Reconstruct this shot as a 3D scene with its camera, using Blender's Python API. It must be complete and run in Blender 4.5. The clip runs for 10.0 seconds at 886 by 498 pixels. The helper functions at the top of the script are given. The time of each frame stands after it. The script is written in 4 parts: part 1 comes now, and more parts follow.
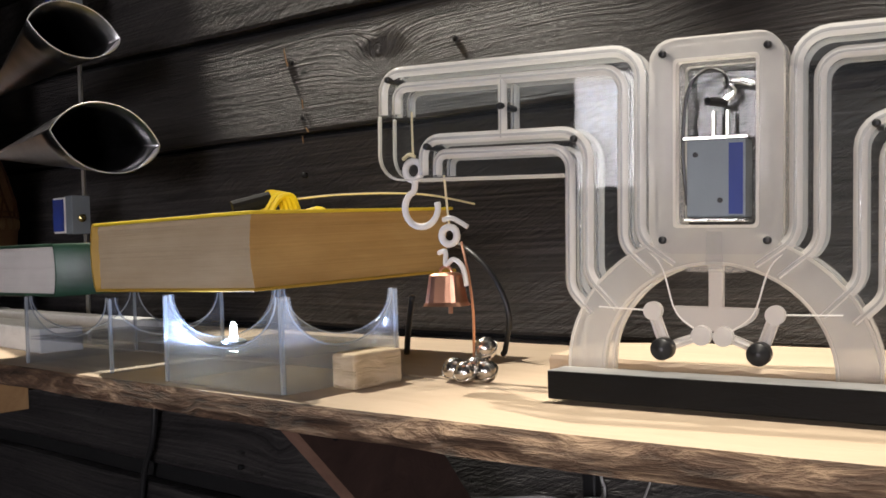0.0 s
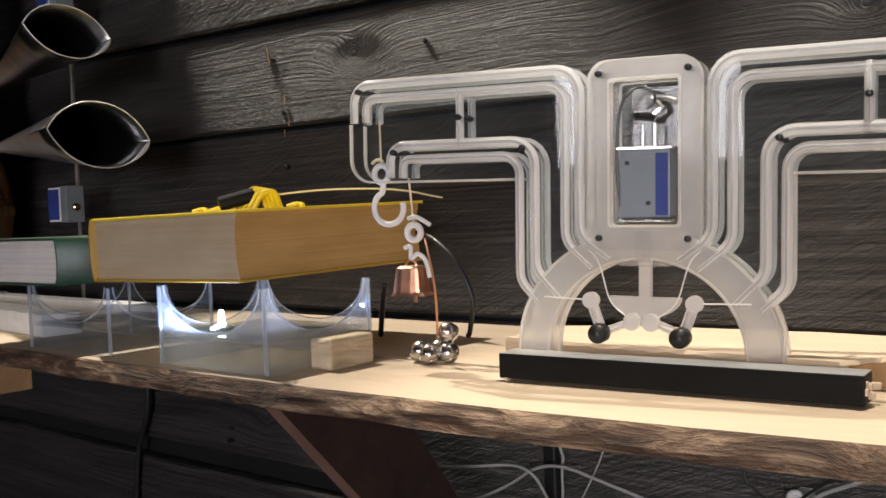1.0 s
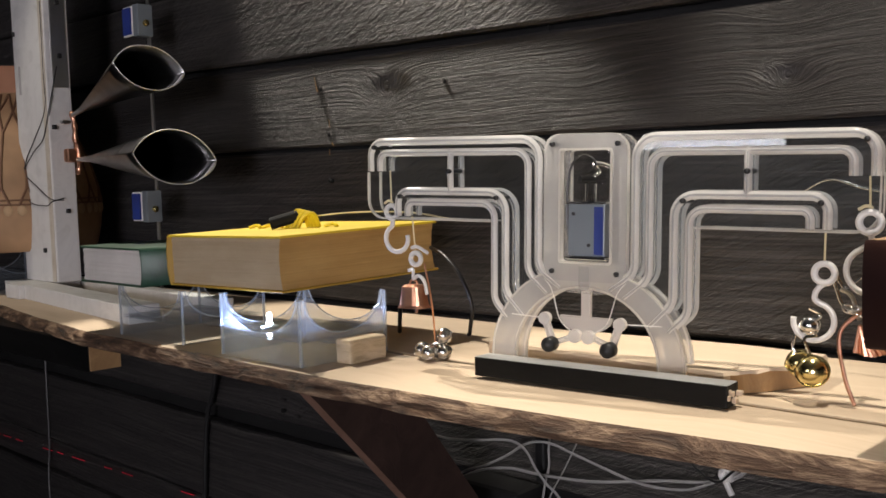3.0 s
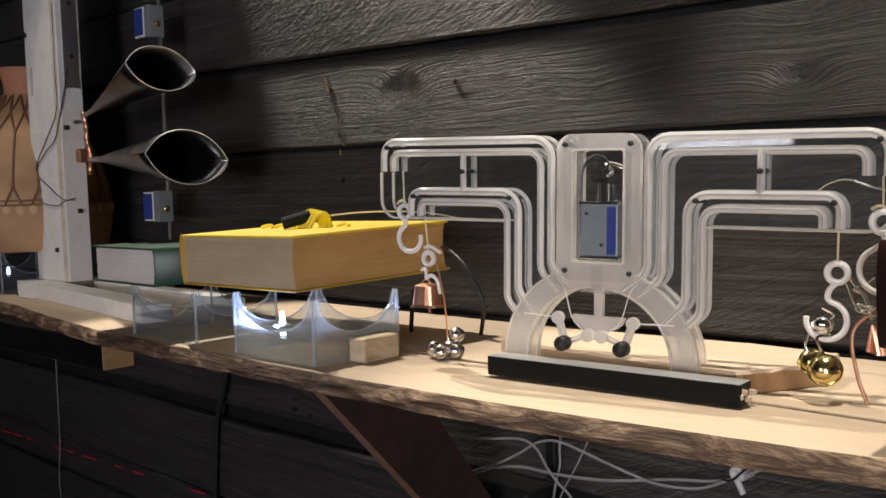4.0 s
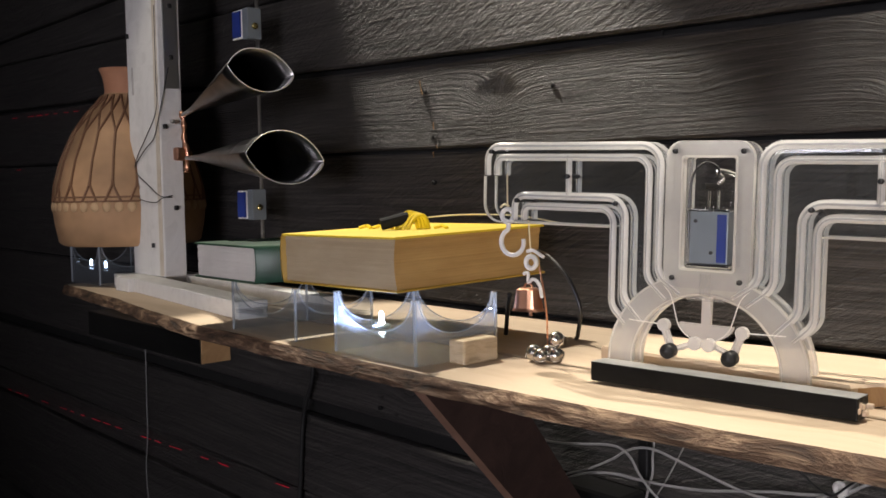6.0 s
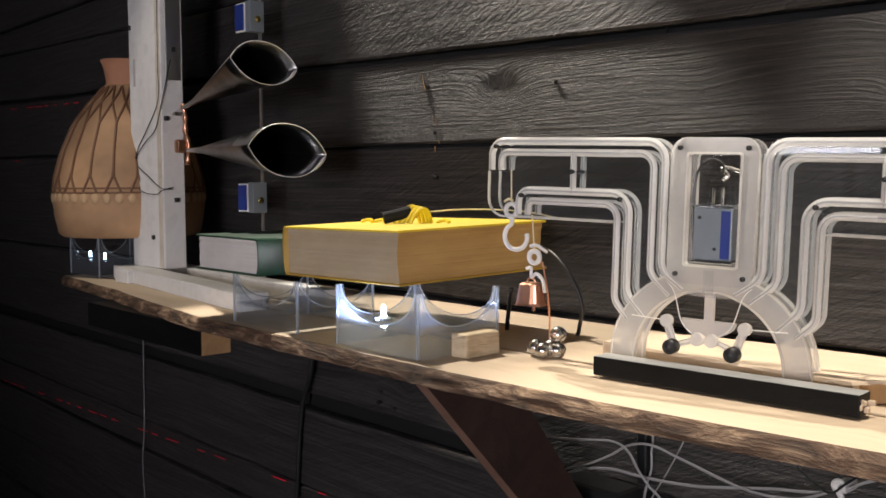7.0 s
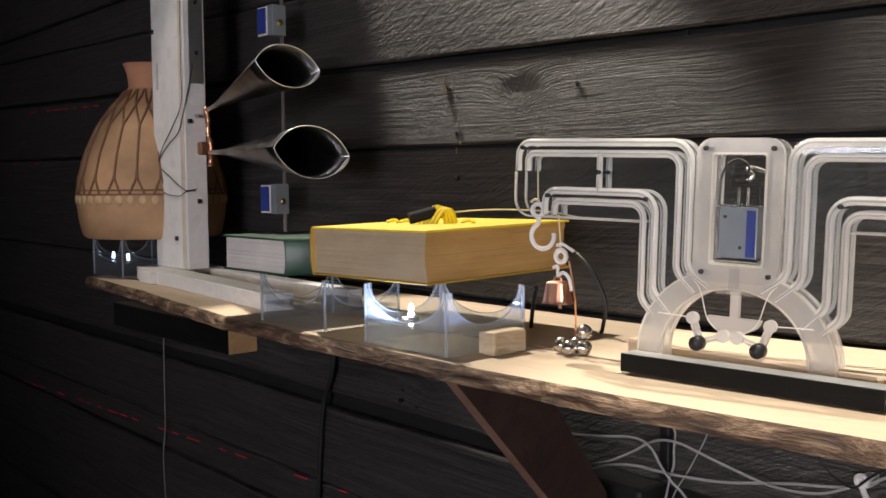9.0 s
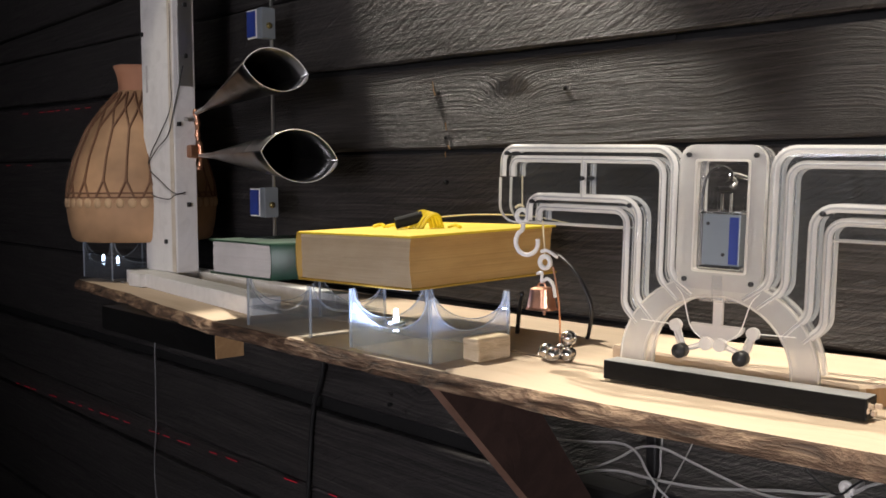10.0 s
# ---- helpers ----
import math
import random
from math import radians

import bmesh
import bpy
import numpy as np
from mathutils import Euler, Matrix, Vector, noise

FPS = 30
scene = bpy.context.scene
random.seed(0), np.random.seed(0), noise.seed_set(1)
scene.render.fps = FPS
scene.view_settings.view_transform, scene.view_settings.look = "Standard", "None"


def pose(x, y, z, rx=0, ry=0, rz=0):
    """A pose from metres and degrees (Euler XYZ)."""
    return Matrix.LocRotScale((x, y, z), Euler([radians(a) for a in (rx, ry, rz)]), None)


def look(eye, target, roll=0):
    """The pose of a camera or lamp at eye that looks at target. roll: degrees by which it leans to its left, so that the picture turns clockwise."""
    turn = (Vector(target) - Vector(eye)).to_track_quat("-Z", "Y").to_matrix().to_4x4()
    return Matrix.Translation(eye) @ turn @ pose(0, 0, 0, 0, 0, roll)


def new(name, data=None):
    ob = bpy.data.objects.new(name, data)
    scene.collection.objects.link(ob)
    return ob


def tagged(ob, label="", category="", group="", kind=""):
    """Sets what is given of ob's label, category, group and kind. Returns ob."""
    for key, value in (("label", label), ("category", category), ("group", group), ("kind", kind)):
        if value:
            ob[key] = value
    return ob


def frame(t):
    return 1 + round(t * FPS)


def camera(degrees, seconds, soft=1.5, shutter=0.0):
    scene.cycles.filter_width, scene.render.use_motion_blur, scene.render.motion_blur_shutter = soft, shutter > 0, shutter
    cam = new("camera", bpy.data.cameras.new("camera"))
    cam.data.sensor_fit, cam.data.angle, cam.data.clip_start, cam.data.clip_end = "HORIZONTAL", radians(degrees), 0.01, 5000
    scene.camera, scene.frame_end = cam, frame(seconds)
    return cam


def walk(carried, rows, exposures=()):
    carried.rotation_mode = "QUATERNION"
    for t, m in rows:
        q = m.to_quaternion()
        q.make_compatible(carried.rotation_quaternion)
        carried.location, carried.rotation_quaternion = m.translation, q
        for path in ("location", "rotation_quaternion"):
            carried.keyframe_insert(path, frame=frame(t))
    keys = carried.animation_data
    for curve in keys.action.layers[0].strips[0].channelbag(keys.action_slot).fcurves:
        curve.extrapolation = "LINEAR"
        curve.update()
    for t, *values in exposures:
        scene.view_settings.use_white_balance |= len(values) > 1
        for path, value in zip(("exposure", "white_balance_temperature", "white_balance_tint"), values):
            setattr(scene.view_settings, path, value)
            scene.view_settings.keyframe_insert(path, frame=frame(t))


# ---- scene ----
cam = camera(50.0, 10.0, soft=1.6)
PATH = [
    (0, (0.088, 0.054, 1.306), (-1.209, 1.576, 1.29), -1.9),
    (0.5, (0.125, 0.034, 1.312), (-1.15, 1.574, 1.264), -1.8),
    (1, (0.158, 0.003, 1.325), (-1.122, 1.539, 1.251), -2.3),
    (1.5, (0.222, -0.015, 1.348), (-1.056, 1.519, 1.244), -1.5),
    (2, (0.311, -0.049, 1.373), (-1.01, 1.446, 1.236), -1.5),
    (2.5, (0.357, -0.089, 1.389), (-1.013, 1.362, 1.25), -1.5),
    (4, (0.355, -0.12, 1.392), (-1.039, 1.308, 1.252), -1.8),
    (4.5, (0.353, -0.119, 1.393), (-1.052, 1.298, 1.256), -1.5),
    (5, (0.34, -0.129, 1.397), (-1.1, 1.252, 1.263), -1.8),
    (5.5, (0.334, -0.144, 1.397), (-1.148, 1.193, 1.266), -1.5),
    (7, (0.329, -0.161, 1.392), (-1.156, 1.172, 1.252), -0.2),
    (7.5, (0.321, -0.171, 1.392), (-1.157, 1.169, 1.244), -0.2),
    (8, (0.314, -0.187, 1.391), (-1.173, 1.141, 1.242), -0.4),
    (8.5, (0.323, -0.192, 1.392), (-1.171, 1.131, 1.252), -0.5),
    (9, (0.33, -0.191, 1.392), (-1.167, 1.128, 1.254), -0.4),
    (9.5, (0.335, -0.184, 1.393), (-1.164, 1.132, 1.255), -0.2),
    (10, (0.337, -0.176, 1.397), (-1.158, 1.147, 1.261), -0.3),
]
walk(cam, [(t, look(eye, target, roll)) for t, eye, target, roll in PATH], [(0, -0.05), (1.5, -0.1), (2.5, -0.2), (5, -0.2), (5.6, -0.12), (7, 0.03), (10, 0.08)])

# ---- world, lamps, exposure ----
world = bpy.data.worlds.new("world")
world.use_nodes = True
world.node_tree.nodes["Background"].inputs[0].default_value = (0.6, 0.7, 1.0, 1)
world.node_tree.nodes["Background"].inputs[1].default_value = 0.03
scene.world = world


def spot(name, eye, target, watts, degrees, color, size, blend=0.6):
    data = bpy.data.lights.new(name, "SPOT")
    data.energy, data.spot_size, data.spot_blend = watts, radians(degrees), blend
    data.color, data.shadow_soft_size = color, size
    ob = new(name, data)
    ob.matrix_world = look(eye, target)
    return ob


WARM = (1.0, 0.91, 0.79)
spot("spot_lamp_over", (0.15, 0.60, 2.95), (0.15, 0.67, 1.2), 165, 37, WARM, 0.02, 0.4)
spot("spot_lamp_side", (-1.46, 0.862, 2.75), (-0.56, 0.585, 1.20), 190, 34, WARM, 0.015, 0.35)
spot("spot_lamp_left", (-1.55, 0.10, 2.95), (-1.33, 0.58, 1.2), 45, 24, WARM, 0.02, 0.3)
# Unseen soft fill from the camera side, added to brighten wall and book faces.
spot("fill_spot_room", (1.6, -2.6, 1.46), (-0.6, 0.9, 1.55), 295, 58, (0.97, 0.91, 1.0), 0.4, 0.8)

# ---- materials ----


def material(name):
    m = bpy.data.materials.new(name)
    m.use_nodes = True
    t = m.node_tree
    return m, t, t.nodes["Principled BSDF"]


def node(t, kind, **values):
    n = t.nodes.new(kind)
    for key, value in values.items():
        n.inputs[key.replace("_", " ")].default_value = value
    return n


def ramp(t, source, stops):
    r = t.nodes.new("ShaderNodeValToRGB")
    el = r.color_ramp.elements
    while len(el) < len(stops):
        el.new(0.5)
    for e, (p, c) in zip(el, stops):
        e.position, e.color = p, (*c, 1)
    t.links.new(source, r.inputs[0])
    return r.outputs[0]


def coords(t, scale=(1, 1, 1), turn=(0, 0, 0), by_object=False):
    tc = t.nodes.new("ShaderNodeTexCoord")
    mp = t.nodes.new("ShaderNodeMapping")
    mp.inputs["Scale"].default_value = scale
    mp.inputs["Rotation"].default_value = turn
    source = tc.outputs["Object"]
    if by_object:
        info = t.nodes.new("ShaderNodeObjectInfo")
        add = t.nodes.new("ShaderNodeVectorMath")
        add.operation = "MULTIPLY_ADD"
        t.links.new(info.outputs["Random"], add.inputs[0])
        add.inputs[1].default_value = (7.3, 3.1, 5.7)
        t.links.new(source, add.inputs[2])
        source = add.outputs[0]
    t.links.new(source, mp.inputs["Vector"])
    return mp.outputs[0]


def bumped(t, bsdf, heights, distance=0.002, strength=1.0):
    last = None
    for h, d in heights:
        b = t.nodes.new("ShaderNodeBump")
        b.inputs["Distance"].default_value = d
        b.inputs["Strength"].default_value = strength
        t.links.new(h, b.inputs["Height"])
        if last:
            t.links.new(last, b.inputs["Normal"])
        last = b.outputs[0]
    t.links.new(last, bsdf.inputs["Normal"])


def noise_tex(t, vec, scale, detail=4.0, rough=0.6, distortion=0.0):
    n = node(t, "ShaderNodeTexNoise", Scale=scale, Detail=detail, Roughness=rough, Distortion=distortion)
    t.links.new(vec, n.inputs["Vector"])
    return n.outputs[0]


def wood(name, stops, grain=(3, 60, 60), rough=0.7, relief=0.0015, by_object=True, spec=0.3, stretch=14.0):
    """Sawn wood: long fibres along x, broad rings, and small dents."""
    m, t, b = material(name)
    vec = coords(t, grain, by_object=by_object)
    warp = noise_tex(t, coords(t, (1.2, 5, 5), by_object=by_object), 2.0, 2)
    mix = t.nodes.new("ShaderNodeVectorMath")
    mix.operation = "MULTIPLY_ADD"
    t.links.new(warp, mix.inputs[0])
    mix.inputs[1].default_value = (0, 6, 6)
    t.links.new(vec, mix.inputs[2])
    fibre = noise_tex(t, mix.outputs[0], 1.0, 6, 0.65, 0.4)
    blotch = noise_tex(t, coords(t, (3, 9, 9), by_object=by_object), 1.5, 3)
    total = t.nodes.new("ShaderNodeMath")
    total.operation = "MULTIPLY_ADD"
    t.links.new(fibre, total.inputs[0])
    total.inputs[1].default_value = 0.7
    half = t.nodes.new("ShaderNodeMath")
    half.operation = "MULTIPLY"
    t.links.new(blotch, half.inputs[0])
    half.inputs[1].default_value = 0.3
    t.links.new(half.outputs[0], total.inputs[2])
    t.links.new(ramp(t, total.outputs[0], stops), b.inputs["Base Color"])
    b.inputs["Roughness"].default_value = rough
    b.inputs["Specular IOR Level"].default_value = spec
    bumped(t, b, [(fibre, relief)])
    return m


def plain(name, color, rough=0.5, metal=0.0, vary=0.12, scale=40.0, relief=0.0003, spec=0.5):
    m, t, b = material(name)
    vec = coords(t)
    big = noise_tex(t, vec, scale * 0.2, 3)
    fine = noise_tex(t, vec, scale * 3, 4)
    low = tuple(c * (1 - vary) for c in color)
    high = tuple(min(1, c * (1 + vary)) for c in color)
    t.links.new(ramp(t, big, [(0.3, low), (0.7, high)]), b.inputs["Base Color"])
    b.inputs["Roughness"].default_value = rough
    b.inputs["Metallic"].default_value = metal
    b.inputs["Specular IOR Level"].default_value = spec
    bumped(t, b, [(fine, relief)])
    return m


def clear(name, tint=(0.96, 0.98, 1.0), veil=0.007, rough=0.02):
    """Thin clear acrylic: lets light through, shines at a glance, with a faint scuffed veil."""
    m, t, b = material(name)
    t.nodes.remove(b)
    out = t.nodes["Material Output"]
    see = node(t, "ShaderNodeBsdfTransparent", Color=(*tint, 1))
    shine = node(t, "ShaderNodeBsdfGlossy", Roughness=rough)
    dull = node(t, "ShaderNodeBsdfDiffuse", Color=(0.75, 0.78, 0.8, 1))
    facing = t.nodes.new("ShaderNodeLayerWeight")
    facing.inputs["Blend"].default_value = 0.5
    power = t.nodes.new("ShaderNodeMath")
    power.operation = "POWER"
    t.links.new(facing.outputs["Facing"], power.inputs[0])
    power.inputs[1].default_value = 4.0
    fres = t.nodes.new("ShaderNodeMath")
    fres.operation = "MULTIPLY_ADD"
    t.links.new(power.outputs[0], fres.inputs[0])
    fres.inputs[1].default_value = 0.6
    fres.inputs[2].default_value = 0.03
    one = t.nodes.new("ShaderNodeMixShader")
    t.links.new(fres.outputs[0], one.inputs[0])
    t.links.new(see.outputs[0], one.inputs[1])
    t.links.new(shine.outputs[0], one.inputs[2])
    two = t.nodes.new("ShaderNodeMixShader")
    scuff = noise_tex(t, coords(t), 30, 5)
    mul = node(t, "ShaderNodeMath")
    mul.operation = "MULTIPLY"
    t.links.new(scuff, mul.inputs[0])
    mul.inputs[1].default_value = veil * 2
    t.links.new(mul.outputs[0], two.inputs[0])
    t.links.new(one.outputs[0], two.inputs[1])
    haze = t.nodes.new("ShaderNodeMixShader")
    haze.inputs[0].default_value = 0.6
    t.links.new(dull.outputs[0], haze.inputs[1])
    t.links.new(node(t, "ShaderNodeBsdfTranslucent", Color=(0.75, 0.78, 0.8, 1)).outputs[0], haze.inputs[2])
    t.links.new(haze.outputs[0], two.inputs[2])
    t.links.new(two.outputs[0], out.inputs["Surface"])
    return m


def frosted(name, color, through_light=0.35, rough=0.2):
    """Milky acrylic: part of the light passes, part scatters inside, with a glossy skin."""
    m, t, b = material(name)
    cloud = noise_tex(t, coords(t), 22, 4)
    t.links.new(ramp(t, cloud, [(0.3, tuple(c * 0.86 for c in color)), (0.7, color)]), b.inputs["Base Color"])
    b.inputs["Roughness"].default_value = rough
    b.inputs["Specular IOR Level"].default_value = 0.6
    out = t.nodes["Material Output"]
    tr = node(t, "ShaderNodeBsdfTransparent", Color=(0.96, 0.96, 0.95, 1))
    tl = node(t, "ShaderNodeBsdfTranslucent", Color=(*color, 1))
    a = t.nodes.new("ShaderNodeMixShader")
    a.inputs[0].default_value = 0.45
    t.links.new(b.outputs[0], a.inputs[1])
    t.links.new(tl.outputs[0], a.inputs[2])
    c = t.nodes.new("ShaderNodeMixShader")
    mul = t.nodes.new("ShaderNodeMath")
    mul.operation = "MULTIPLY_ADD"
    t.links.new(cloud, mul.inputs[0])
    mul.inputs[1].default_value = 0.25
    mul.inputs[2].default_value = through_light - 0.12
    t.links.new(mul.outputs[0], c.inputs[0])
    t.links.new(a.outputs[0], c.inputs[1])
    t.links.new(tr.outputs[0], c.inputs[2])
    t.links.new(c.outputs[0], out.inputs["Surface"])
    return m


def glow(name, color, power):
    m, t, b = material(name)
    b.inputs["Base Color"].default_value = (*color, 1)
    b.inputs["Emission Color"].default_value = (*color, 1)
    b.inputs["Emission Strength"].default_value = power
    return m


def board_material(name, knots, fibre_depth, saw_depth):
    """Black stained rough boards: fibres along x that bend round the knots, coarse saw marks, paler fibre ridges."""
    m, t, b = material(name)

    def math_node(op, a, c=None):
        n = t.nodes.new("ShaderNodeMath")
        n.operation = op
        for k, v in enumerate((a, c)):
            if v is None:
                continue
            if isinstance(v, (int, float)):
                n.inputs[k].default_value = v
            else:
                t.links.new(v, n.inputs[k])
        return n.outputs[0]

    tc = t.nodes.new("ShaderNodeTexCoord")
    info = t.nodes.new("ShaderNodeObjectInfo")
    sep = t.nodes.new("ShaderNodeSeparateXYZ")
    t.links.new(tc.outputs["Object"], sep.inputs[0])
    warp = noise_tex(t, coords(t, (1.5, 1, 7), by_object=True), 1.0, 2)
    phase = math_node("ADD", math_node("MULTIPLY", sep.outputs[2], 420.0), math_node("MULTIPLY", warp, 14.0))
    for x, z, size, k in knots:
        flat = t.nodes.new("ShaderNodeCombineXYZ")
        t.links.new(math_node("MULTIPLY", math_node("SUBTRACT", sep.outputs[0], x), 0.55), flat.inputs[0])
        t.links.new(math_node("SUBTRACT", sep.outputs[2], z), flat.inputs[1])
        length = t.nodes.new("ShaderNodeVectorMath")
        length.operation = "LENGTH"
        t.links.new(flat.outputs[0], length.inputs[0])
        far = math_node("POWER", math_node("DIVIDE", length.outputs["Value"], size), 1.6)
        phase = math_node("ADD", phase, math_node("MULTIPLY", math_node("EXPONENT", math_node("MULTIPLY", far, -1.0)), k))
    vec = t.nodes.new("ShaderNodeCombineXYZ")
    t.links.new(math_node("MULTIPLY", sep.outputs[0], 5.0), vec.inputs[0])
    t.links.new(math_node("MULTIPLY", info.outputs["Random"], 30.0), vec.inputs[1])
    t.links.new(phase, vec.inputs[2])
    fibre = noise_tex(t, vec.outputs[0], 0.9, 5, 0.66)
    stretch = t.nodes.new("ShaderNodeMapping")
    stretch.inputs["Scale"].default_value = (22, 1, 120)
    t.links.new(coords(t, (1, 1, 1), (0, radians(24), 0), by_object=True), stretch.inputs["Vector"])
    saw = noise_tex(t, stretch.outputs[0], 1.0, 5, 0.68, 0.5)
    dents = noise_tex(t, coords(t, (14, 14, 40), by_object=True), 1.0, 4)
    col = ramp(t, fibre, [(0.33, (0.011, 0.0105, 0.0105)), (0.5, (0.037, 0.034, 0.033)), (0.66, (0.085, 0.078, 0.073))])
    t.links.new(col, b.inputs["Base Color"])
    b.inputs["Roughness"].default_value = 0.48
    b.inputs["Specular IOR Level"].default_value = 0.38
    bumped(t, b, [(fibre, fibre_depth), (saw, saw_depth), (dents, 0.003)])
    return m


BLACK_BOARD = board_material("black_sawn_board", [(-1.5, 1.34, 0.02, 8.0), (-0.95, 1.02, 0.02, 8.0), (-0.3, 1.66, 0.02, 8.0)], 0.003, 0.009)
KNOTTY_BOARD = board_material("black_knotty_board", [(-0.725, 1.533, 0.026, 18.0), (-0.09, 1.575, 0.024, 15.0), (-0.09, 1.49, 0.018, 11.0), (-0.36, 1.515, 0.03, 5.0)], 0.010, 0.0012)
PINE = wood("raw_pine", [(0.25, (0.50, 0.385, 0.265)), (0.55, (0.58, 0.46, 0.33)), (0.8, (0.64, 0.53, 0.40))], grain=(2, 35, 35), relief=0.0008)
BARK = wood("rough_edge", [(0.37, (0.016, 0.011, 0.008)), (0.52, (0.13, 0.078, 0.047)), (0.65, (0.42, 0.29, 0.18))], grain=(20, 90, 90), relief=0.01)
BLOCK = wood("rough_block_wood", [(0.32, (0.34, 0.25, 0.14)), (0.5, (0.60, 0.48, 0.31)), (0.75, (0.72, 0.61, 0.44))], grain=(30, 6, 140), relief=0.006)
GROOVE = wood("brown_batten", [(0.3, (0.16, 0.115, 0.075)), (0.7, (0.34, 0.26, 0.18))], grain=(4, 50, 50))
SAWN = wood("sawn_end", [(0.3, (0.24, 0.135, 0.06)), (0.7, (0.42, 0.26, 0.12))], grain=(60, 60, 8), relief=0.001)
WHITE_WOOD = wood("white_painted_wood", [(0.25, (0.5, 0.49, 0.46)), (0.5, (0.66, 0.65, 0.62)), (0.8, (0.74, 0.73, 0.7))], grain=(25, 25, 2), rough=0.5, relief=0.0006)
GREY_STAIN = plain("grey_smudge", (0.4, 0.38, 0.36), 0.7)
BARE_WOOD = wood("bare_corner_wood", [(0.3, (0.42, 0.36, 0.27)), (0.7, (0.62, 0.57, 0.48))], grain=(30, 30, 2), relief=0.0008)
BLACK_PAINT = wood("black_painted_strip", [(0.3, (0.002, 0.002, 0.002)), (0.72, (0.008, 0.008, 0.008))], grain=(4, 60, 60), rough=0.5, relief=0.0016, spec=0.16)
PALE_TOP = wood("pale_grey_top", [(0.36, (0.10, 0.10, 0.10)), (0.48, (0.34, 0.34, 0.33)), (0.8, (0.48, 0.48, 0.46))], grain=(4, 50, 50), rough=0.4)
BROWN_WOOD = wood("brown_bracket_wood", [(0.3, (0.028, 0.016, 0.012)), (0.7, (0.06, 0.034, 0.026))], grain=(3, 40, 40))
# Lighter brown for the brace's front edge: its lit side put into colour.
LIT_BRACE = wood("lit_brace_edge", [(0.3, (0.14, 0.075, 0.05)), (0.7, (0.24, 0.14, 0.1))], grain=(40, 40, 5))
CLEAR = clear("clear_acrylic")
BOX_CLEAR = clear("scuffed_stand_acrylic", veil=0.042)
# Haze raised above the other stands' so the diode's glow shows in it.
LIT_CLEAR = clear("glow_stand_acrylic", veil=0.17)
# Pale tone for bands that put bright edge highlights into colour.
ACRYLIC_EDGE = frosted("warm_edge_highlight", (0.95, 0.92, 0.86), 0.4, 0.1)
CLEAR_EDGE = frosted("edge_highlight_acrylic", (0.75, 0.8, 0.85), 0.6)
FROST = frosted("frosted_white_acrylic", (0.95, 0.93, 0.9), 0.33)
BAND = frosted("glassy_band_acrylic", (0.95, 0.94, 0.91), 0.58, 0.1)
PANEL = frosted("milky_panel_acrylic", (0.95, 0.94, 0.91), 0.66, 0.1)
# Milkier edge faces carry the rims' highlights in colour; rear ones dimmer.
BRIGHT = frosted("bright_edge_highlight", (0.98, 0.96, 0.92), 0.26, 0.12)
DIM = frosted("rear_edge_highlight", (0.95, 0.93, 0.89), 0.5, 0.12)
ARCH = frosted("hazy_arch_acrylic", (0.94, 0.92, 0.88), 0.6, 0.1)
FROST_THIN = frosted("thin_frosted_acrylic", (0.92, 0.91, 0.89), 0.76, 0.1)


def page_edges(name, dark, light):
    """Fine stacked leaves: thin lines across the height, and faded stretches."""
    m, t, b = material(name)
    leaf = noise_tex(t, coords(t, (3, 3, 900)), 1.0, 3)
    fade = noise_tex(t, coords(t, (9, 9, 30)), 1.0, 3)
    mul = t.nodes.new("ShaderNodeMath")
    mul.operation = "MULTIPLY_ADD"
    t.links.new(leaf, mul.inputs[0])
    mul.inputs[1].default_value = 0.5
    t.links.new(fade, mul.inputs[2])
    t.links.new(ramp(t, mul.outputs[0], [(0.35, dark), (1.15, light)]), b.inputs["Base Color"])
    b.inputs["Roughness"].default_value = 0.8
    bumped(t, b, [(leaf, 0.0006)])
    return m


PAGES = page_edges("book_page_ends", (0.36, 0.27, 0.16), (0.48, 0.385, 0.25))
# More golden than the page ends; used on the +x side of the block.
PAGES_FORE = page_edges("golden_page_edges", (0.36, 0.20, 0.055), (0.56, 0.36, 0.13))
PAGES_WHITE = plain("white_book_pages", (0.6, 0.57, 0.52), 0.85)
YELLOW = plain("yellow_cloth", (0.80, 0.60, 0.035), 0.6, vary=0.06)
# Darker copy of the yellow cloth: shade on spine and lower cover as colour.
SHADED_YELLOW = plain("shaded_yellow_cloth", (0.42, 0.25, 0.03), 0.6, vary=0.2)
MATTE_BLACK = plain("matte_black", (0.012, 0.012, 0.012), 0.8, spec=0.2)
GREEN = plain("green_cover", (0.02, 0.055, 0.03), 0.42, vary=0.6, scale=60)
BROWN = plain("brown_leather", (0.034, 0.011, 0.007), 0.75, vary=0.3, spec=0.2)
TAN = plain("tan_lit_top_and_pages", (0.45, 0.28, 0.15), 0.6)
STEEL = plain("steel", (0.55, 0.55, 0.53), 0.3, 1.0)
DARK_STEEL = plain("dark_horn_metal", (0.2, 0.2, 0.2), 0.3, 1.0, vary=0.5)
COPPER = plain("copper", (0.58, 0.31, 0.2), 0.36, 1.0, vary=0.4)
NICKEL = plain("dull_nickel", (0.46, 0.44, 0.42), 0.22, 1.0, vary=0.3)
GREY_METAL = plain("grey_zinc_plate", (0.21, 0.24, 0.26), 0.4, 0.25, vary=0.15)
BRASS = plain("brass", (0.75, 0.62, 0.28), 0.18, 1.0)
RIM = plain("pale_metal_rim", (0.78, 0.78, 0.78), 0.4, 0.5)
CHROME = plain("chrome", (0.8, 0.8, 0.78), 0.12, 1.0)
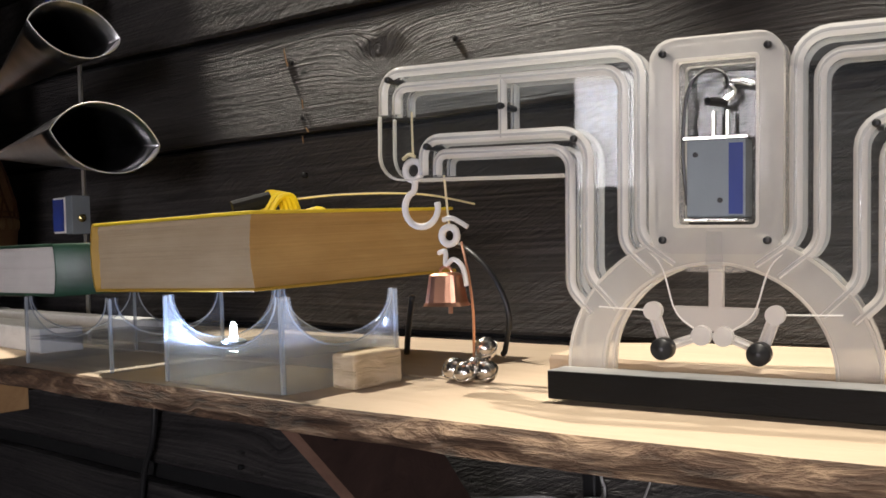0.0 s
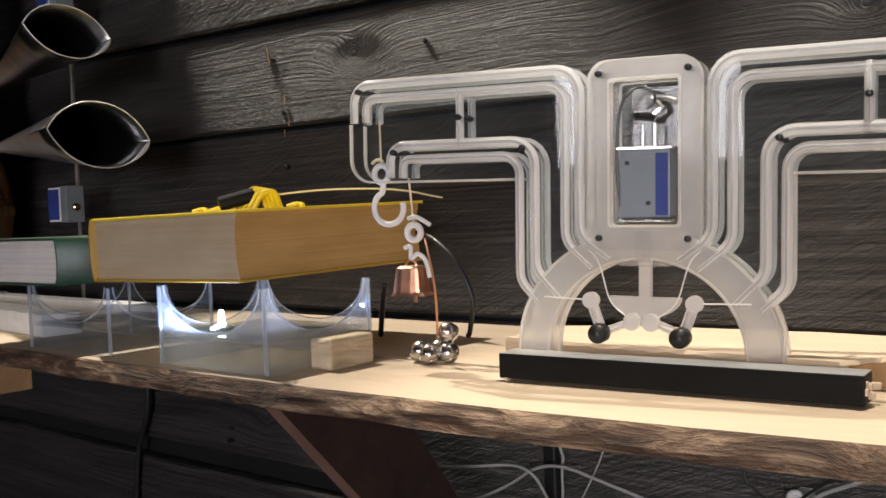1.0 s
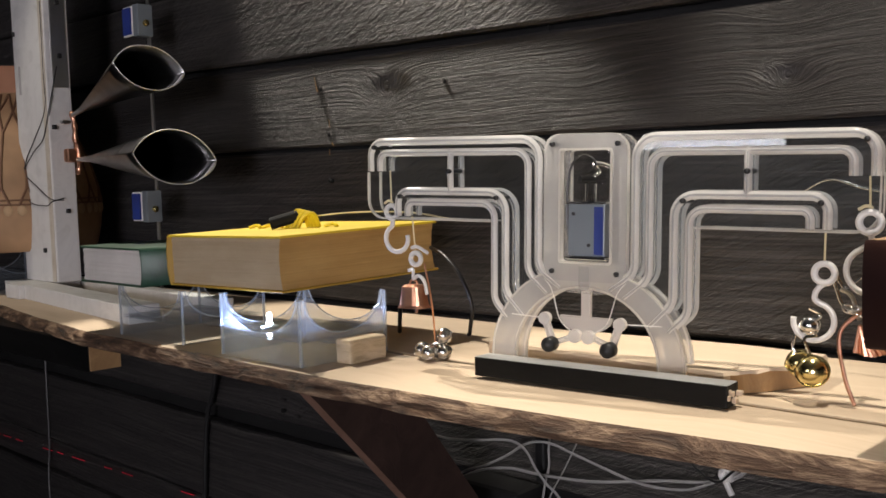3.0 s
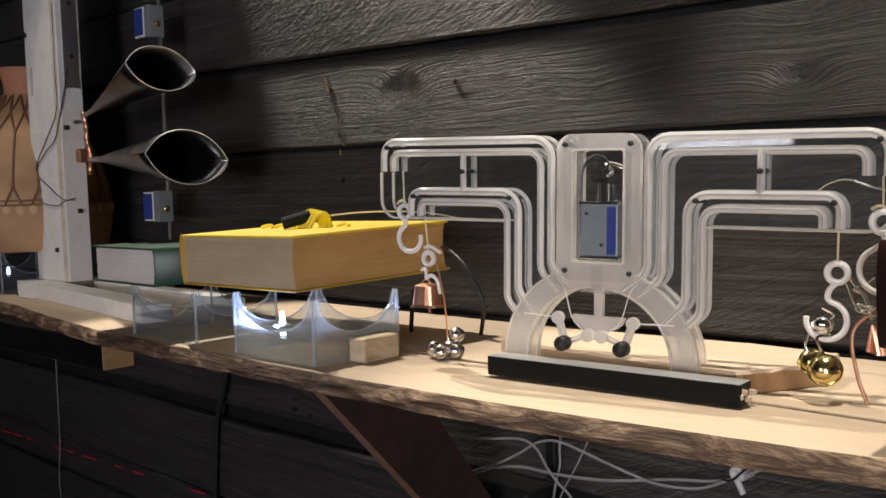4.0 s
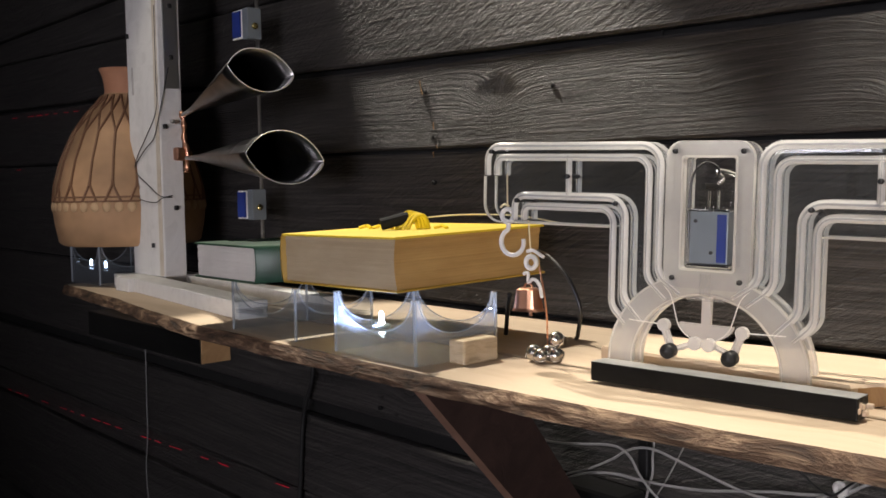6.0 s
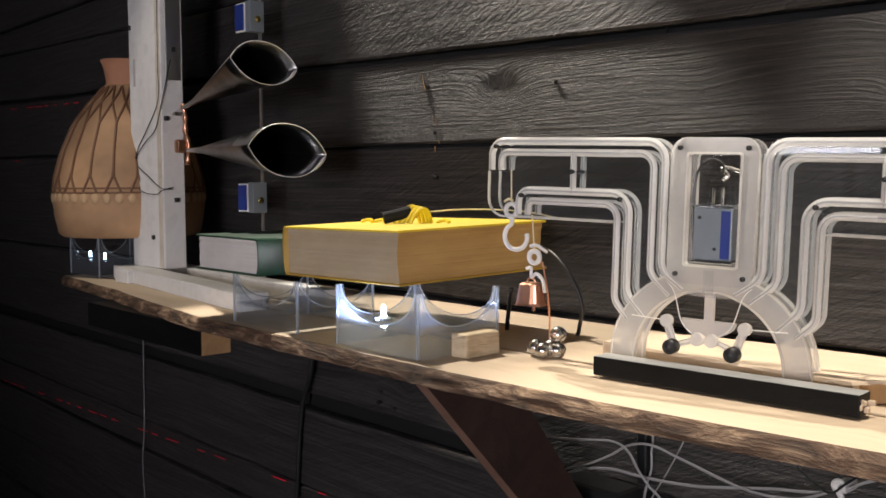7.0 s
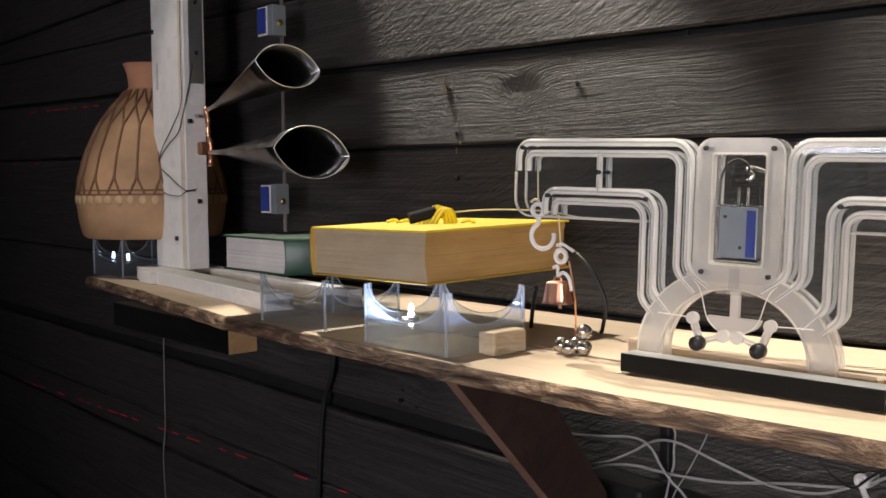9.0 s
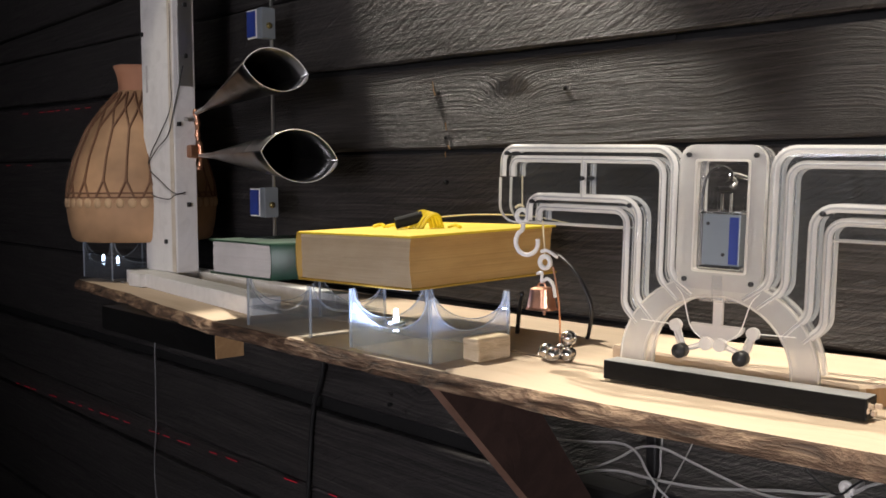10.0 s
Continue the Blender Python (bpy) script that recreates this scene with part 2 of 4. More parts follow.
BLUE = plain("blue_label", (0.012, 0.034, 0.22), 0.4)
RUBBER = plain("black_rubber", (0.015, 0.015, 0.015), 0.4)
GREY_CABLE = plain("grey_cable", (0.42, 0.41, 0.39), 0.3)
DULL_CABLE = plain("dull_grey_cable", (0.16, 0.16, 0.16), 0.6)
PLASTIC = plain("white_plastic", (0.75, 0.73, 0.68), 0.4)
CREAM = plain("cream_plastic", (0.72, 0.62, 0.36), 0.45)
YELLOW_PLASTIC = plain("yellow_plastic", (0.85, 0.65, 0.02), 0.4)
WICKER = plain("wicker_paper", (0.36, 0.215, 0.11), 0.7, vary=0.3)
WICKER_PALE = plain("pale_wicker_scallop", (0.46, 0.31, 0.17), 0.7, vary=0.2)
WICKER_DARK = plain("dark_cane", (0.16, 0.08, 0.04), 0.7)
CLAY = plain("terracotta_collar", (0.42, 0.2, 0.11), 0.75)
FLOOR_MAT = plain("dark_floor", (0.03, 0.03, 0.03), 0.7, scale=8)
# Unseen room surfaces, kept mid grey so they bounce fill light.
WALL_PLAIN = plain("grey_bounce_paint", (0.34, 0.34, 0.37), 0.8, scale=6)
LED = glow("led_white", (0.78, 0.88, 1.0), 60)
SMALL_LED = glow("small_led_white", (0.6, 0.75, 1.0), 6)
LASER = glow("red_laser", (1.0, 0.02, 0.06), 0.07)

# ---- mesh helpers ----


def mesh_object(name, bm, mat, smooth=False):
    me = bpy.data.meshes.new(name)
    bmesh.ops.recalc_face_normals(bm, faces=bm.faces[:])
    bm.to_mesh(me)
    bm.free()
    mats = mat if isinstance(mat, (list, tuple)) else [mat]
    for m in mats:
        me.materials.append(m)
    if smooth:
        for p in me.polygons:
            p.use_smooth = True
    return new(name, me)


def part(name, bm, mat, parent, label="", smooth=False):
    ob = mesh_object(name, bm, mat, smooth)
    ob.parent = parent
    if label:
        tagged(ob, label)
    return ob


def thing(name, place, label, category, group="", kind=""):
    ob = new(name)
    ob.empty_display_size = 0.02
    ob.matrix_basis = place
    return tagged(ob, label, category, group, kind)


def bm_box(lo, hi, bevel=0.0, bm=None, segments=2):
    own = bmesh.new()
    bmesh.ops.create_cube(own, size=1)
    size = [b - a for a, b in zip(lo, hi)]
    mid = [(a + b) / 2 for a, b in zip(lo, hi)]
    for v in own.verts:
        v.co = Vector([c * s + m for c, s, m in zip(v.co, size, mid)])
    if bevel:
        bmesh.ops.bevel(own, geom=own.edges[:], offset=bevel, segments=segments, affect="EDGES", profile=0.5)
    if bm is None:
        return own
    join(bm, own)
    return bm


def join(bm, other, m=None):
    """Add the mesh other, at the pose m, to bm."""
    if m is not None:
        bmesh.ops.transform(other, matrix=m, verts=other.verts[:])
    me = bpy.data.meshes.new("tmp")
    other.to_mesh(me)
    other.free()
    bm.from_mesh(me)
    bpy.data.meshes.remove(me)
    return bm


def bm_lathe(profile, steps=24, bm=None):
    """A turned body: profile of (radius, z)."""
    bm = bm or bmesh.new()
    rings = []
    for r, z in profile:
        if r < 1e-6:
            rings.append([bm.verts.new((0, 0, z))])
        else:
            rings.append([bm.verts.new((r * math.cos(2 * math.pi * k / steps), r * math.sin(2 * math.pi * k / steps), z)) for k in range(steps)])
    for a, b in zip(rings, rings[1:]):
        for k in range(steps):
            q = [a[k % len(a)], a[(k + 1) % len(a)], b[(k + 1) % len(b)], b[k % len(b)]]
            q = list(dict.fromkeys(q))
            if len(q) > 2:
                bm.faces.new(q)
    return bm


def smooth_path(points, per=6):
    """Points on a Catmull-Rom curve through the given ones."""
    p = [Vector(v) for v in points]
    p = [2 * p[0] - p[1]] + p + [2 * p[-1] - p[-2]]
    out = []
    for a, b, c, d in zip(p, p[1:], p[2:], p[3:]):
        for k in range(per):
            s = k / per
            out.append(0.5 * (2 * b + (c - a) * s + (2 * a - 5 * b + 4 * c - d) * s * s + (3 * b - a - 3 * c + d) * s ** 3))
    return out + [p[-2]]


def bm_tube(path, radius, steps=8, bm=None, closed=False):
    """A round rod along a path in space; radius a number or one for each point."""
    bm = bm or bmesh.new()
    path = [Vector(p) for p in path]
    n = len(path)
    up = Vector((0.13, 0.27, 0.95)).normalized()
    rings = []
    for i, p in enumerate(path):
        if closed:
            tan = path[(i + 1) % n] - path[i - 1]
        else:
            tan = path[min(i + 1, n - 1)] - path[max(i - 1, 0)]
        tan.normalize()
        side = tan.cross(up)
        if side.length < 1e-3:
            side = tan.cross(Vector((1, 0, 0)))
        side.normalize()
        up = side.cross(tan).normalized()
        r = radius[i] if isinstance(radius, (list, tuple)) else radius
        rings.append([bm.verts.new(p + r * (math.cos(2 * math.pi * k / steps) * side + math.sin(2 * math.pi * k / steps) * up)) for k in range(steps)])
    pairs = list(zip(rings, rings[1:])) + ([(rings[-1], rings[0])] if closed else [])
    for a, b in pairs:
        for k in range(steps):
            bm.faces.new((a[k], a[(k + 1) % steps], b[(k + 1) % steps], b[k]))
    if not closed:
        bm.faces.new(rings[0][::-1])
        bm.faces.new(rings[-1])
    return bm


def rounded(points, radius, steps=6):
    """A 2D polyline with its inner corners rounded; a corner may carry its own radius as third number."""
    out = [Vector(points[0][:2])]
    for a, b, c in zip(points, points[1:], points[2:]):
        r = b[2] if len(b) > 2 else radius
        a, b, c = Vector(a[:2]), Vector(b[:2]), Vector(c[:2])
        d1, d2 = (a - b).normalized(), (c - b).normalized()
        ang = d1.angle(d2)
        cut = min(r / math.tan(ang / 2), (a - b).length * 0.49, (c - b).length * 0.49)
        r2 = cut * math.tan(ang / 2)
        mid = b + (d1 + d2).normalized() * (r2 / math.sin(ang / 2))
        s, e = b + d1 * cut - mid, b + d2 * cut - mid
        turn = s.angle_signed(e)
        for k in range(steps + 1):
            w = -turn * k / steps
            out.append(mid + Vector((s.x * math.cos(w) - s.y * math.sin(w), s.x * math.sin(w) + s.y * math.cos(w))))
    out.append(Vector(points[-1][:2]))
    return out


def bm_band(path, width, y0, y1, bm=None, soft=0.003):
    """A flat strip of that width along a 2D path in the x-z plane, from depth y0 to y1, with eased edges."""
    bm = bm or bmesh.new()
    h = width / 2
    section = [(-h, y0 + soft), (-h + soft, y0), (h - soft, y0), (h, y0 + soft), (h, y1 - soft), (h - soft, y1), (-h + soft, y1), (-h, y1 - soft)]
    n = len(path)
    rings = []
    for i, p in enumerate(path):
        tan = path[min(i + 1, n - 1)] - path[max(i - 1, 0)]
        tan.normalize()
        side = Vector((-tan.y, tan.x))
        rings.append([bm.verts.new((p.x + side.x * a, b, p.y + side.y * a)) for a, b in section])
    k = len(section)
    for a, b in zip(rings, rings[1:]):
        for j in range(k):
            fc = bm.faces.new((a[j], a[(j + 1) % k], b[(j + 1) % k], b[j]))
            fc.material_index = 1 if j in (0, 2, 3, 7) else 0
    for fc in (bm.faces.new(rings[0][::-1]), bm.faces.new(rings[-1])):
        fc.material_index = 1
    return bm


def bm_sheet(outline, y0, y1, bm=None):
    """A plate with a 2D outline in the x-z plane, from depth y0 to y1."""
    bm = bm or bmesh.new()
    a = [bm.verts.new((p[0], y0, p[1])) for p in outline]
    b = [bm.verts.new((p[0], y1, p[1])) for p in outline]
    bm.faces.new(a)
    bm.faces.new(b[::-1])
    for i in range(len(a)):
        j = (i + 1) % len(a)
        bm.faces.new((a[i], b[i], b[j], a[j]))
    return bm


def ring_plate(outer, inner, y0, y1):
    """A plate with one hole: two outlines with the same number of points."""
    bm = bmesh.new()
    loops = [[bm.verts.new((p[0], y, p[1])) for p in o] for y in (y0, y1) for o in (outer, inner)]
    n = len(outer)
    for i in range(n):
        j = (i + 1) % n
        bm.faces.new((loops[0][i], loops[0][j], loops[1][j], loops[1][i]))
        bm.faces.new((loops[2][i], loops[3][i], loops[3][j], loops[2][j]))
        for fc in (bm.faces.new((loops[0][i], loops[2][i], loops[2][j], loops[0][j])), bm.faces.new((loops[1][i], loops[1][j], loops[3][j], loops[3][i]))):
            fc.material_index = 1
    return bm


def rounded_rect(x0, z0, x1, z1, r, steps=5):
    out = []
    for cx, cz, a in ((x1 - r, z1 - r, 0), (x0 + r, z1 - r, 90), (x0 + r, z0 + r, 180), (x1 - r, z0 + r, 270)):
        for k in range(steps + 1):
            w = radians(a + 90 * k / steps)
            out.append((cx + r * math.cos(w), cz + r * math.sin(w)))
    return out


SHELF = 1.194  # top of the shelf
WALL = 0.90  # face of the board wall

# ---- setting ----


def room():
    floor = tagged(mesh_object("floor", bm_box((-6, -5, -0.1), (5, 4, 0)), FLOOR_MAT), "dark worn floor of the exhibition room", "floor", kind="structure")
    tagged(mesh_object("ceiling", bm_box((-6, -5, 3.4), (5, 4, 3.5)), WALL_PLAIN), "unseen grey ceiling, lightened to bounce fill light", "ceiling", kind="structure")
    for name, lo, hi in (("wall_front", (-6, -5.1, 0), (5, -5, 3.4)), ("wall_east", (5, -5, 0), (5.1, 4, 3.4)), ("wall_west", (-6.1, -5, 0), (-6, 4, 3.4)), ("wall_far", (-6, 4, 0), (5, 4.1, 3.4))):
        tagged(mesh_object(name, bm_box(lo, hi), WALL_PLAIN), "unseen grey room wall, lightened to bounce fill light", "wall", kind="structure")


EDGE = ((-1.8, 0.60), (-1.4, 0.562), (-1.2, 0.532), (-0.95, 0.503), (-0.7, 0.500), (-0.42, 0.498), (-0.26, 0.503), (-0.13, 0.512), (0.02, 0.528), (0.15, 0.545), (0.6, 0.56))


def shelf_front(x):
    """The wany front edge of the shelf, in plan."""
    y = EDGE[0][1]
    for (x0, y0), (x1, y1) in zip(EDGE, EDGE[1:]):
        if x0 <= x <= x1:
            y = y0 + (y1 - y0) * (x - x0) / (x1 - x0)
    return y + 0.0025 * noise.noise((x * 9, 0, 4)) + 0.0012 * noise.noise((x * 40, 2, 4))


def plank_edge(lo_x, hi_x, back, top, thick, steps):
    """A long plank whose front edge wanders; the faces of the edge take the second material."""
    bm = bmesh.new()
    rings = []
    for k in range(steps + 1):
        x = lo_x + (hi_x - lo_x) * k / steps
        y = shelf_front(x)
        w = 0.003 * noise.noise((x * 17, 3, 1))
        w2 = 0.006 * noise.noise((x * 13, 7, 5))
        pts = [(back, top), (y + 0.002, top), (y + w * 0.5, top - 0.0015), (y - 0.004 + w2 * 0.6, top - thick * 0.4), (y - 0.006 - w, top - thick * 0.7), (y - 0.007 + w2, top - thick), (back, top - thick)]
        rings.append([bm.verts.new((x, a, b)) for a, b in pts])
    n = len(rings[0])
    for a, b in zip(rings, rings[1:]):
        for j in range(n):
            fc = bm.faces.new((a[j], a[(j + 1) % n], b[(j + 1) % n], b[j]))
            fc.material_index = 1 if 1 <= j <= 4 else 0
    bm.faces.new(rings[0])
    bm.faces.new(rings[-1][::-1])
    return bm


def shelf():
    s = thing("shelf", pose(0, 0, 0), "long raw pine plank shelf with a rough bark edge", "shelf", kind="structure")
    part("front_plank", plank_edge(-1.74, 0.55, 0.638, SHELF, 0.0185, 260), [PINE, BARK], s)
    part("rear_plank", bm_box((-1.70, 0.653, SHELF - 0.0185), (0.55, 0.893, SHELF - 0.001), 0.002), PINE, s)
    part("filler_batten", bm_box((-1.70, 0.6385, SHELF - 0.018), (0.55, 0.6525, SHELF - 0.007), 0.001), GROOVE, s, "narrow darker batten between the planks")


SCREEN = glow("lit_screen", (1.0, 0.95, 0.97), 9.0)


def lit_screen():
    """Unseen bright panel inferred from its mirror image in the acrylic; also adds fill."""
    s = thing("assumed_screen", pose(-0.42, -2.5, 0), "assumed bright panel across the room, out of view, also a fill light", "screen")
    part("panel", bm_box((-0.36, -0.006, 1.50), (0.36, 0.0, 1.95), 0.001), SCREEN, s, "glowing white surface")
    # Frame, back and legs are assumed.
    part("frame", ring_plate([(-0.385, 1.475), (0.385, 1.475), (0.385, 1.975), (-0.385, 1.975)], [(-0.361, 1.499), (0.361, 1.499), (0.361, 1.951), (-0.361, 1.951)], -0.02, 0.006), [MATTE_BLACK, MATTE_BLACK], s)
    part("back", bm_box((-0.36, -0.018, 1.50), (0.36, -0.008, 1.95)), MATTE_BLACK, s)
    for x in (-0.25, 0.25):
        part("leg", bm_box((x - 0.02, -0.05, 0), (x + 0.02, -0.022, 1.9), 0.002), MATTE_BLACK, s)


room()
shelf()
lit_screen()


SLOPE = {8: -0.012, 9: -0.027, 10: -0.027}  # rise of the seams along the wall


def wall():
    w = tagged(mesh_object("wall_back", bm_box((-4.2, WALL + 0.026, 0), (1.6, WALL + 0.06, 2.22)), MATTE_BLACK), "rough black stained board wall", "wall", kind="structure")
    seams = [0.02, 0.19, 0.352, 0.53, 0.69, 0.772, 0.94, 1.196, 1.449, 1.592, 1.752, 1.90, 2.06, 2.22]
    for i, (a, b) in enumerate(zip(seams, seams[1:])):
        bm = bmesh.new()
        steps = 60
        proud = (0.004, -0.004, 0.003, -0.006, 0.002, -0.004, 0.006, 0.003, -0.003, -0.004, 0.006, 0.0, 0.004, -0.002)[i]
        rings = []
        for k in range(steps + 1):
            x = -4.2 + 5.8 * k / steps
            lo = a + (0.009 if i == 9 else 0.026 if i == 6 else 0.004) + 0.002 * noise.noise((x * 5, i * 3.3, 0))
            lo += SLOPE.get(i, 0.0) * (x + 0.55)
            hi = b - 0.0025 + SLOPE.get(i + 1, 0.0) * (x + 0.55) + 0.002 * noise.noise((x * 5, i * 3.3, 9))
            y = WALL + proud
            pts = [(y + 0.024, lo), (y + 0.004, lo), (y, lo + 0.004), (y, hi - 0.004), (y + 0.004, hi), (y + 0.024, hi)]
            rings.append([bm.verts.new((x, p, q)) for p, q in pts])
        for p, q in zip(rings, rings[1:]):
            for j in range(6):
                bm.faces.new((p[j], p[(j + 1) % 6], q[(j + 1) % 6], q[j]))
        bm.faces.new(rings[0])
        bm.faces.new(rings[-1][::-1])
        part("board", bm, KNOTTY_BOARD if i == 8 else BLACK_BOARD, w)


wall()

# ---- boxes and books ----


def scooped(w, h, r, z_mid, t, along):
    """One side of a display box: a plate whose top edge dips in a half-round scoop."""
    pts = [(0, 0), (w, 0), (w, h)]
    n = 18
    for k in range(n + 1):
        a = math.pi * k / n
        pts.append((w / 2 + r * math.cos(a), h - (h - z_mid) * math.sin(a)))
    pts.append((0, h))
    bm = bm_sheet(pts, 0, t)
    return bm


def display_box(place, w, d, h, label, skin=None):
    """A clear acrylic stand: four scooped sides and a raised floor."""
    b = thing("acrylic_stand", place, label, "display stand", "acrylic stands")
    t = 0.003
    dip = h * 0.44
    part("side", scooped(w, h, w * 0.45, dip, t, 0), skin or BOX_CLEAR, b)
    s = scooped(w, h, w * 0.45, dip, t, 0)
    bmesh.ops.translate(s, verts=s.verts[:], vec=(0, d - t, 0))
    part("side", s, skin or BOX_CLEAR, b)
    for x in (0, w - t):
        s = scooped(d - 2 * t, h, (d - 2 * t) * 0.45, dip, t, 0)
        bmesh.ops.transform(s, verts=s.verts[:], matrix=Matrix.Translation((x + t, t, 0)) @ Matrix.Rotation(radians(90), 4, "Z"))
        part("side", s, skin or BOX_CLEAR, b)
    for length, m in ((w, pose(0, t / 2, 0)), (w, pose(0, d - t / 2, 0)), (d, pose(t / 2, 0, 0, 0, 0, 90)), (d, pose(w - t / 2, 0, 0, 0, 0, 90))):
        curve = [m @ Vector((length / 2 + length * 0.45 * math.cos(math.pi * k / 20), 0, h - (h - dip) * math.sin(math.pi * k / 20))) for k in range(21)]
        # Thin pale tube paints the highlight along the scoop.
        part("scoop_highlight", bm_tube(curve, 0.0007, 6), CLEAR_EDGE, b)
    part("floor_plate", bm_box((t, t, h * 0.36), (w - t, d - t, h * 0.36 + t)), skin or BOX_CLEAR, b)
    for x, y in ((0, 0), (w - t, 0), (0, d - t), (w - t, d - t)):
        # Pale corner strips paint the stand's bright edges.
        part("corner_highlight", bm_box((x - 0.0003, y - 0.0003, 0.0005), (x + t * 0.8, y + t * 0.8, h - 0.001)), CLEAR_EDGE, b)
    return b


def book(name, place, size, cover, pages, label, overhang=0.004, sag=0.0, spine="west", board=0.003):
    """A closed hardback lying flat: x width, y length; its spine along one side."""
    w, d, h = size
    b = thing(name, place, label, "book")
    part("lower_cover", bm_box((0, 0, 0), (w, d, board), 0.001), SHADED_YELLOW if cover is YELLOW else cover, b)
    # Brown book's top is lighter tan, putting the strong overhead light into colour.
    part("upper_cover", bm_box((0, 0, h - board), (w, d, h), 0.001), TAN if cover is BROWN else cover, b)
    bm = bmesh.new()
    o = overhang
    layers = 26
    rings = []
    for k in range(layers + 1):
        z = board + (h - 2 * board) * k / layers
        c = math.sin(math.pi * k / layers)
        j = 0.0005 * noise.noise((k * 3.1, 1, 2)) + 0.0008 * noise.noise((k * 0.4, 5, 2))
        lo_x, hi_x = (0.002, w - o - j - sag * c) if spine == "west" else (o + j + sag * c, w - 0.002)
        rings.append([bm.verts.new(v) for v in ((lo_x, o + j, z), (hi_x, o + j, z), (hi_x, d - o, z), (lo_x, d - o, z))])
    for p, q in zip(rings, rings[1:]):
        for j in range(4):
            fc = bm.faces.new((p[j], p[(j + 1) % 4], q[(j + 1) % 4], q[j]))
            fc.material_index = 1 if j == 1 else 0
    bm.faces.new(rings[0][::-1])
    bm.faces.new(rings[-1])
    part("page_block", bm, pages, b)
    n = 10
    bm = bmesh.new()
    sx = 0 if spine == "west" else w
    sgn = -1 if spine == "west" else 1
    rows = []
    for k in range(n + 1):
        a = math.pi * k / n
        x = sx + sgn * 0.007 * math.sin(a)
        z = h / 2 - h / 2 * math.cos(a)
        rows.append([bm.verts.new(v) for v in ((x, 0, z), (x, d, z), (x - sgn * board, d, z), (x - sgn * board, 0, z))])
    for p, q in zip(rows, rows[1:]):
        for j in range(4):
            bm.faces.new((p[j], p[(j + 1) % 4], q[(j + 1) % 4], q[j]))
    bm.faces.new(rows[0])
    bm.faces.new(rows[-1][::-1])
    part("spine", bm, SHADED_YELLOW if cover is YELLOW else cover, b, smooth=True)
    return b


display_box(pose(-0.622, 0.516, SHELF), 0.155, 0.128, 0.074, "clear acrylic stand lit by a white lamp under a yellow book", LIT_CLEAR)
display_box(pose(-0.880, 0.520, SHELF), 0.165, 0.128, 0.070, "clear acrylic stand under a green book")
display_box(pose(0.135, 0.568, SHELF), 0.155, 0.128, 0.074, "clear acrylic stand under a brown book")
display_box(pose(-1.795, 0.63, SHELF), 0.16, 0.14, 0.084, "clear acrylic stand under a woven shade")
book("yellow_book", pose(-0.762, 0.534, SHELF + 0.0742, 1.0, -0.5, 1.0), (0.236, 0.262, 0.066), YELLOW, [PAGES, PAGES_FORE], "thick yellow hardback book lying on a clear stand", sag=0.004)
book("green_book", pose(-0.975, 0.512, SHELF + 0.0704), (0.172, 0.24, 0.052), GREEN, [PAGES_WHITE, PAGES_WHITE], "green hardback book lying on a clear stand", spine="east")
book("brown_book", pose(0.377, 0.556, SHELF + 0.0742, 0, 0, 90), (0.24, 0.262, 0.075), BROWN, [TAN, TAN], "dark brown leather bound book lying on a clear stand", board=0.004)

# ---- acrylic sculpture ----

FIG = pose(-0.1814, 0.6373, SHELF, 0, 0, 11.5) @ pose(0, 0, 0, 0, 1.8, 0)


def mirrored(path):
    return [Vector((-p.x, p.y)) for p in path]


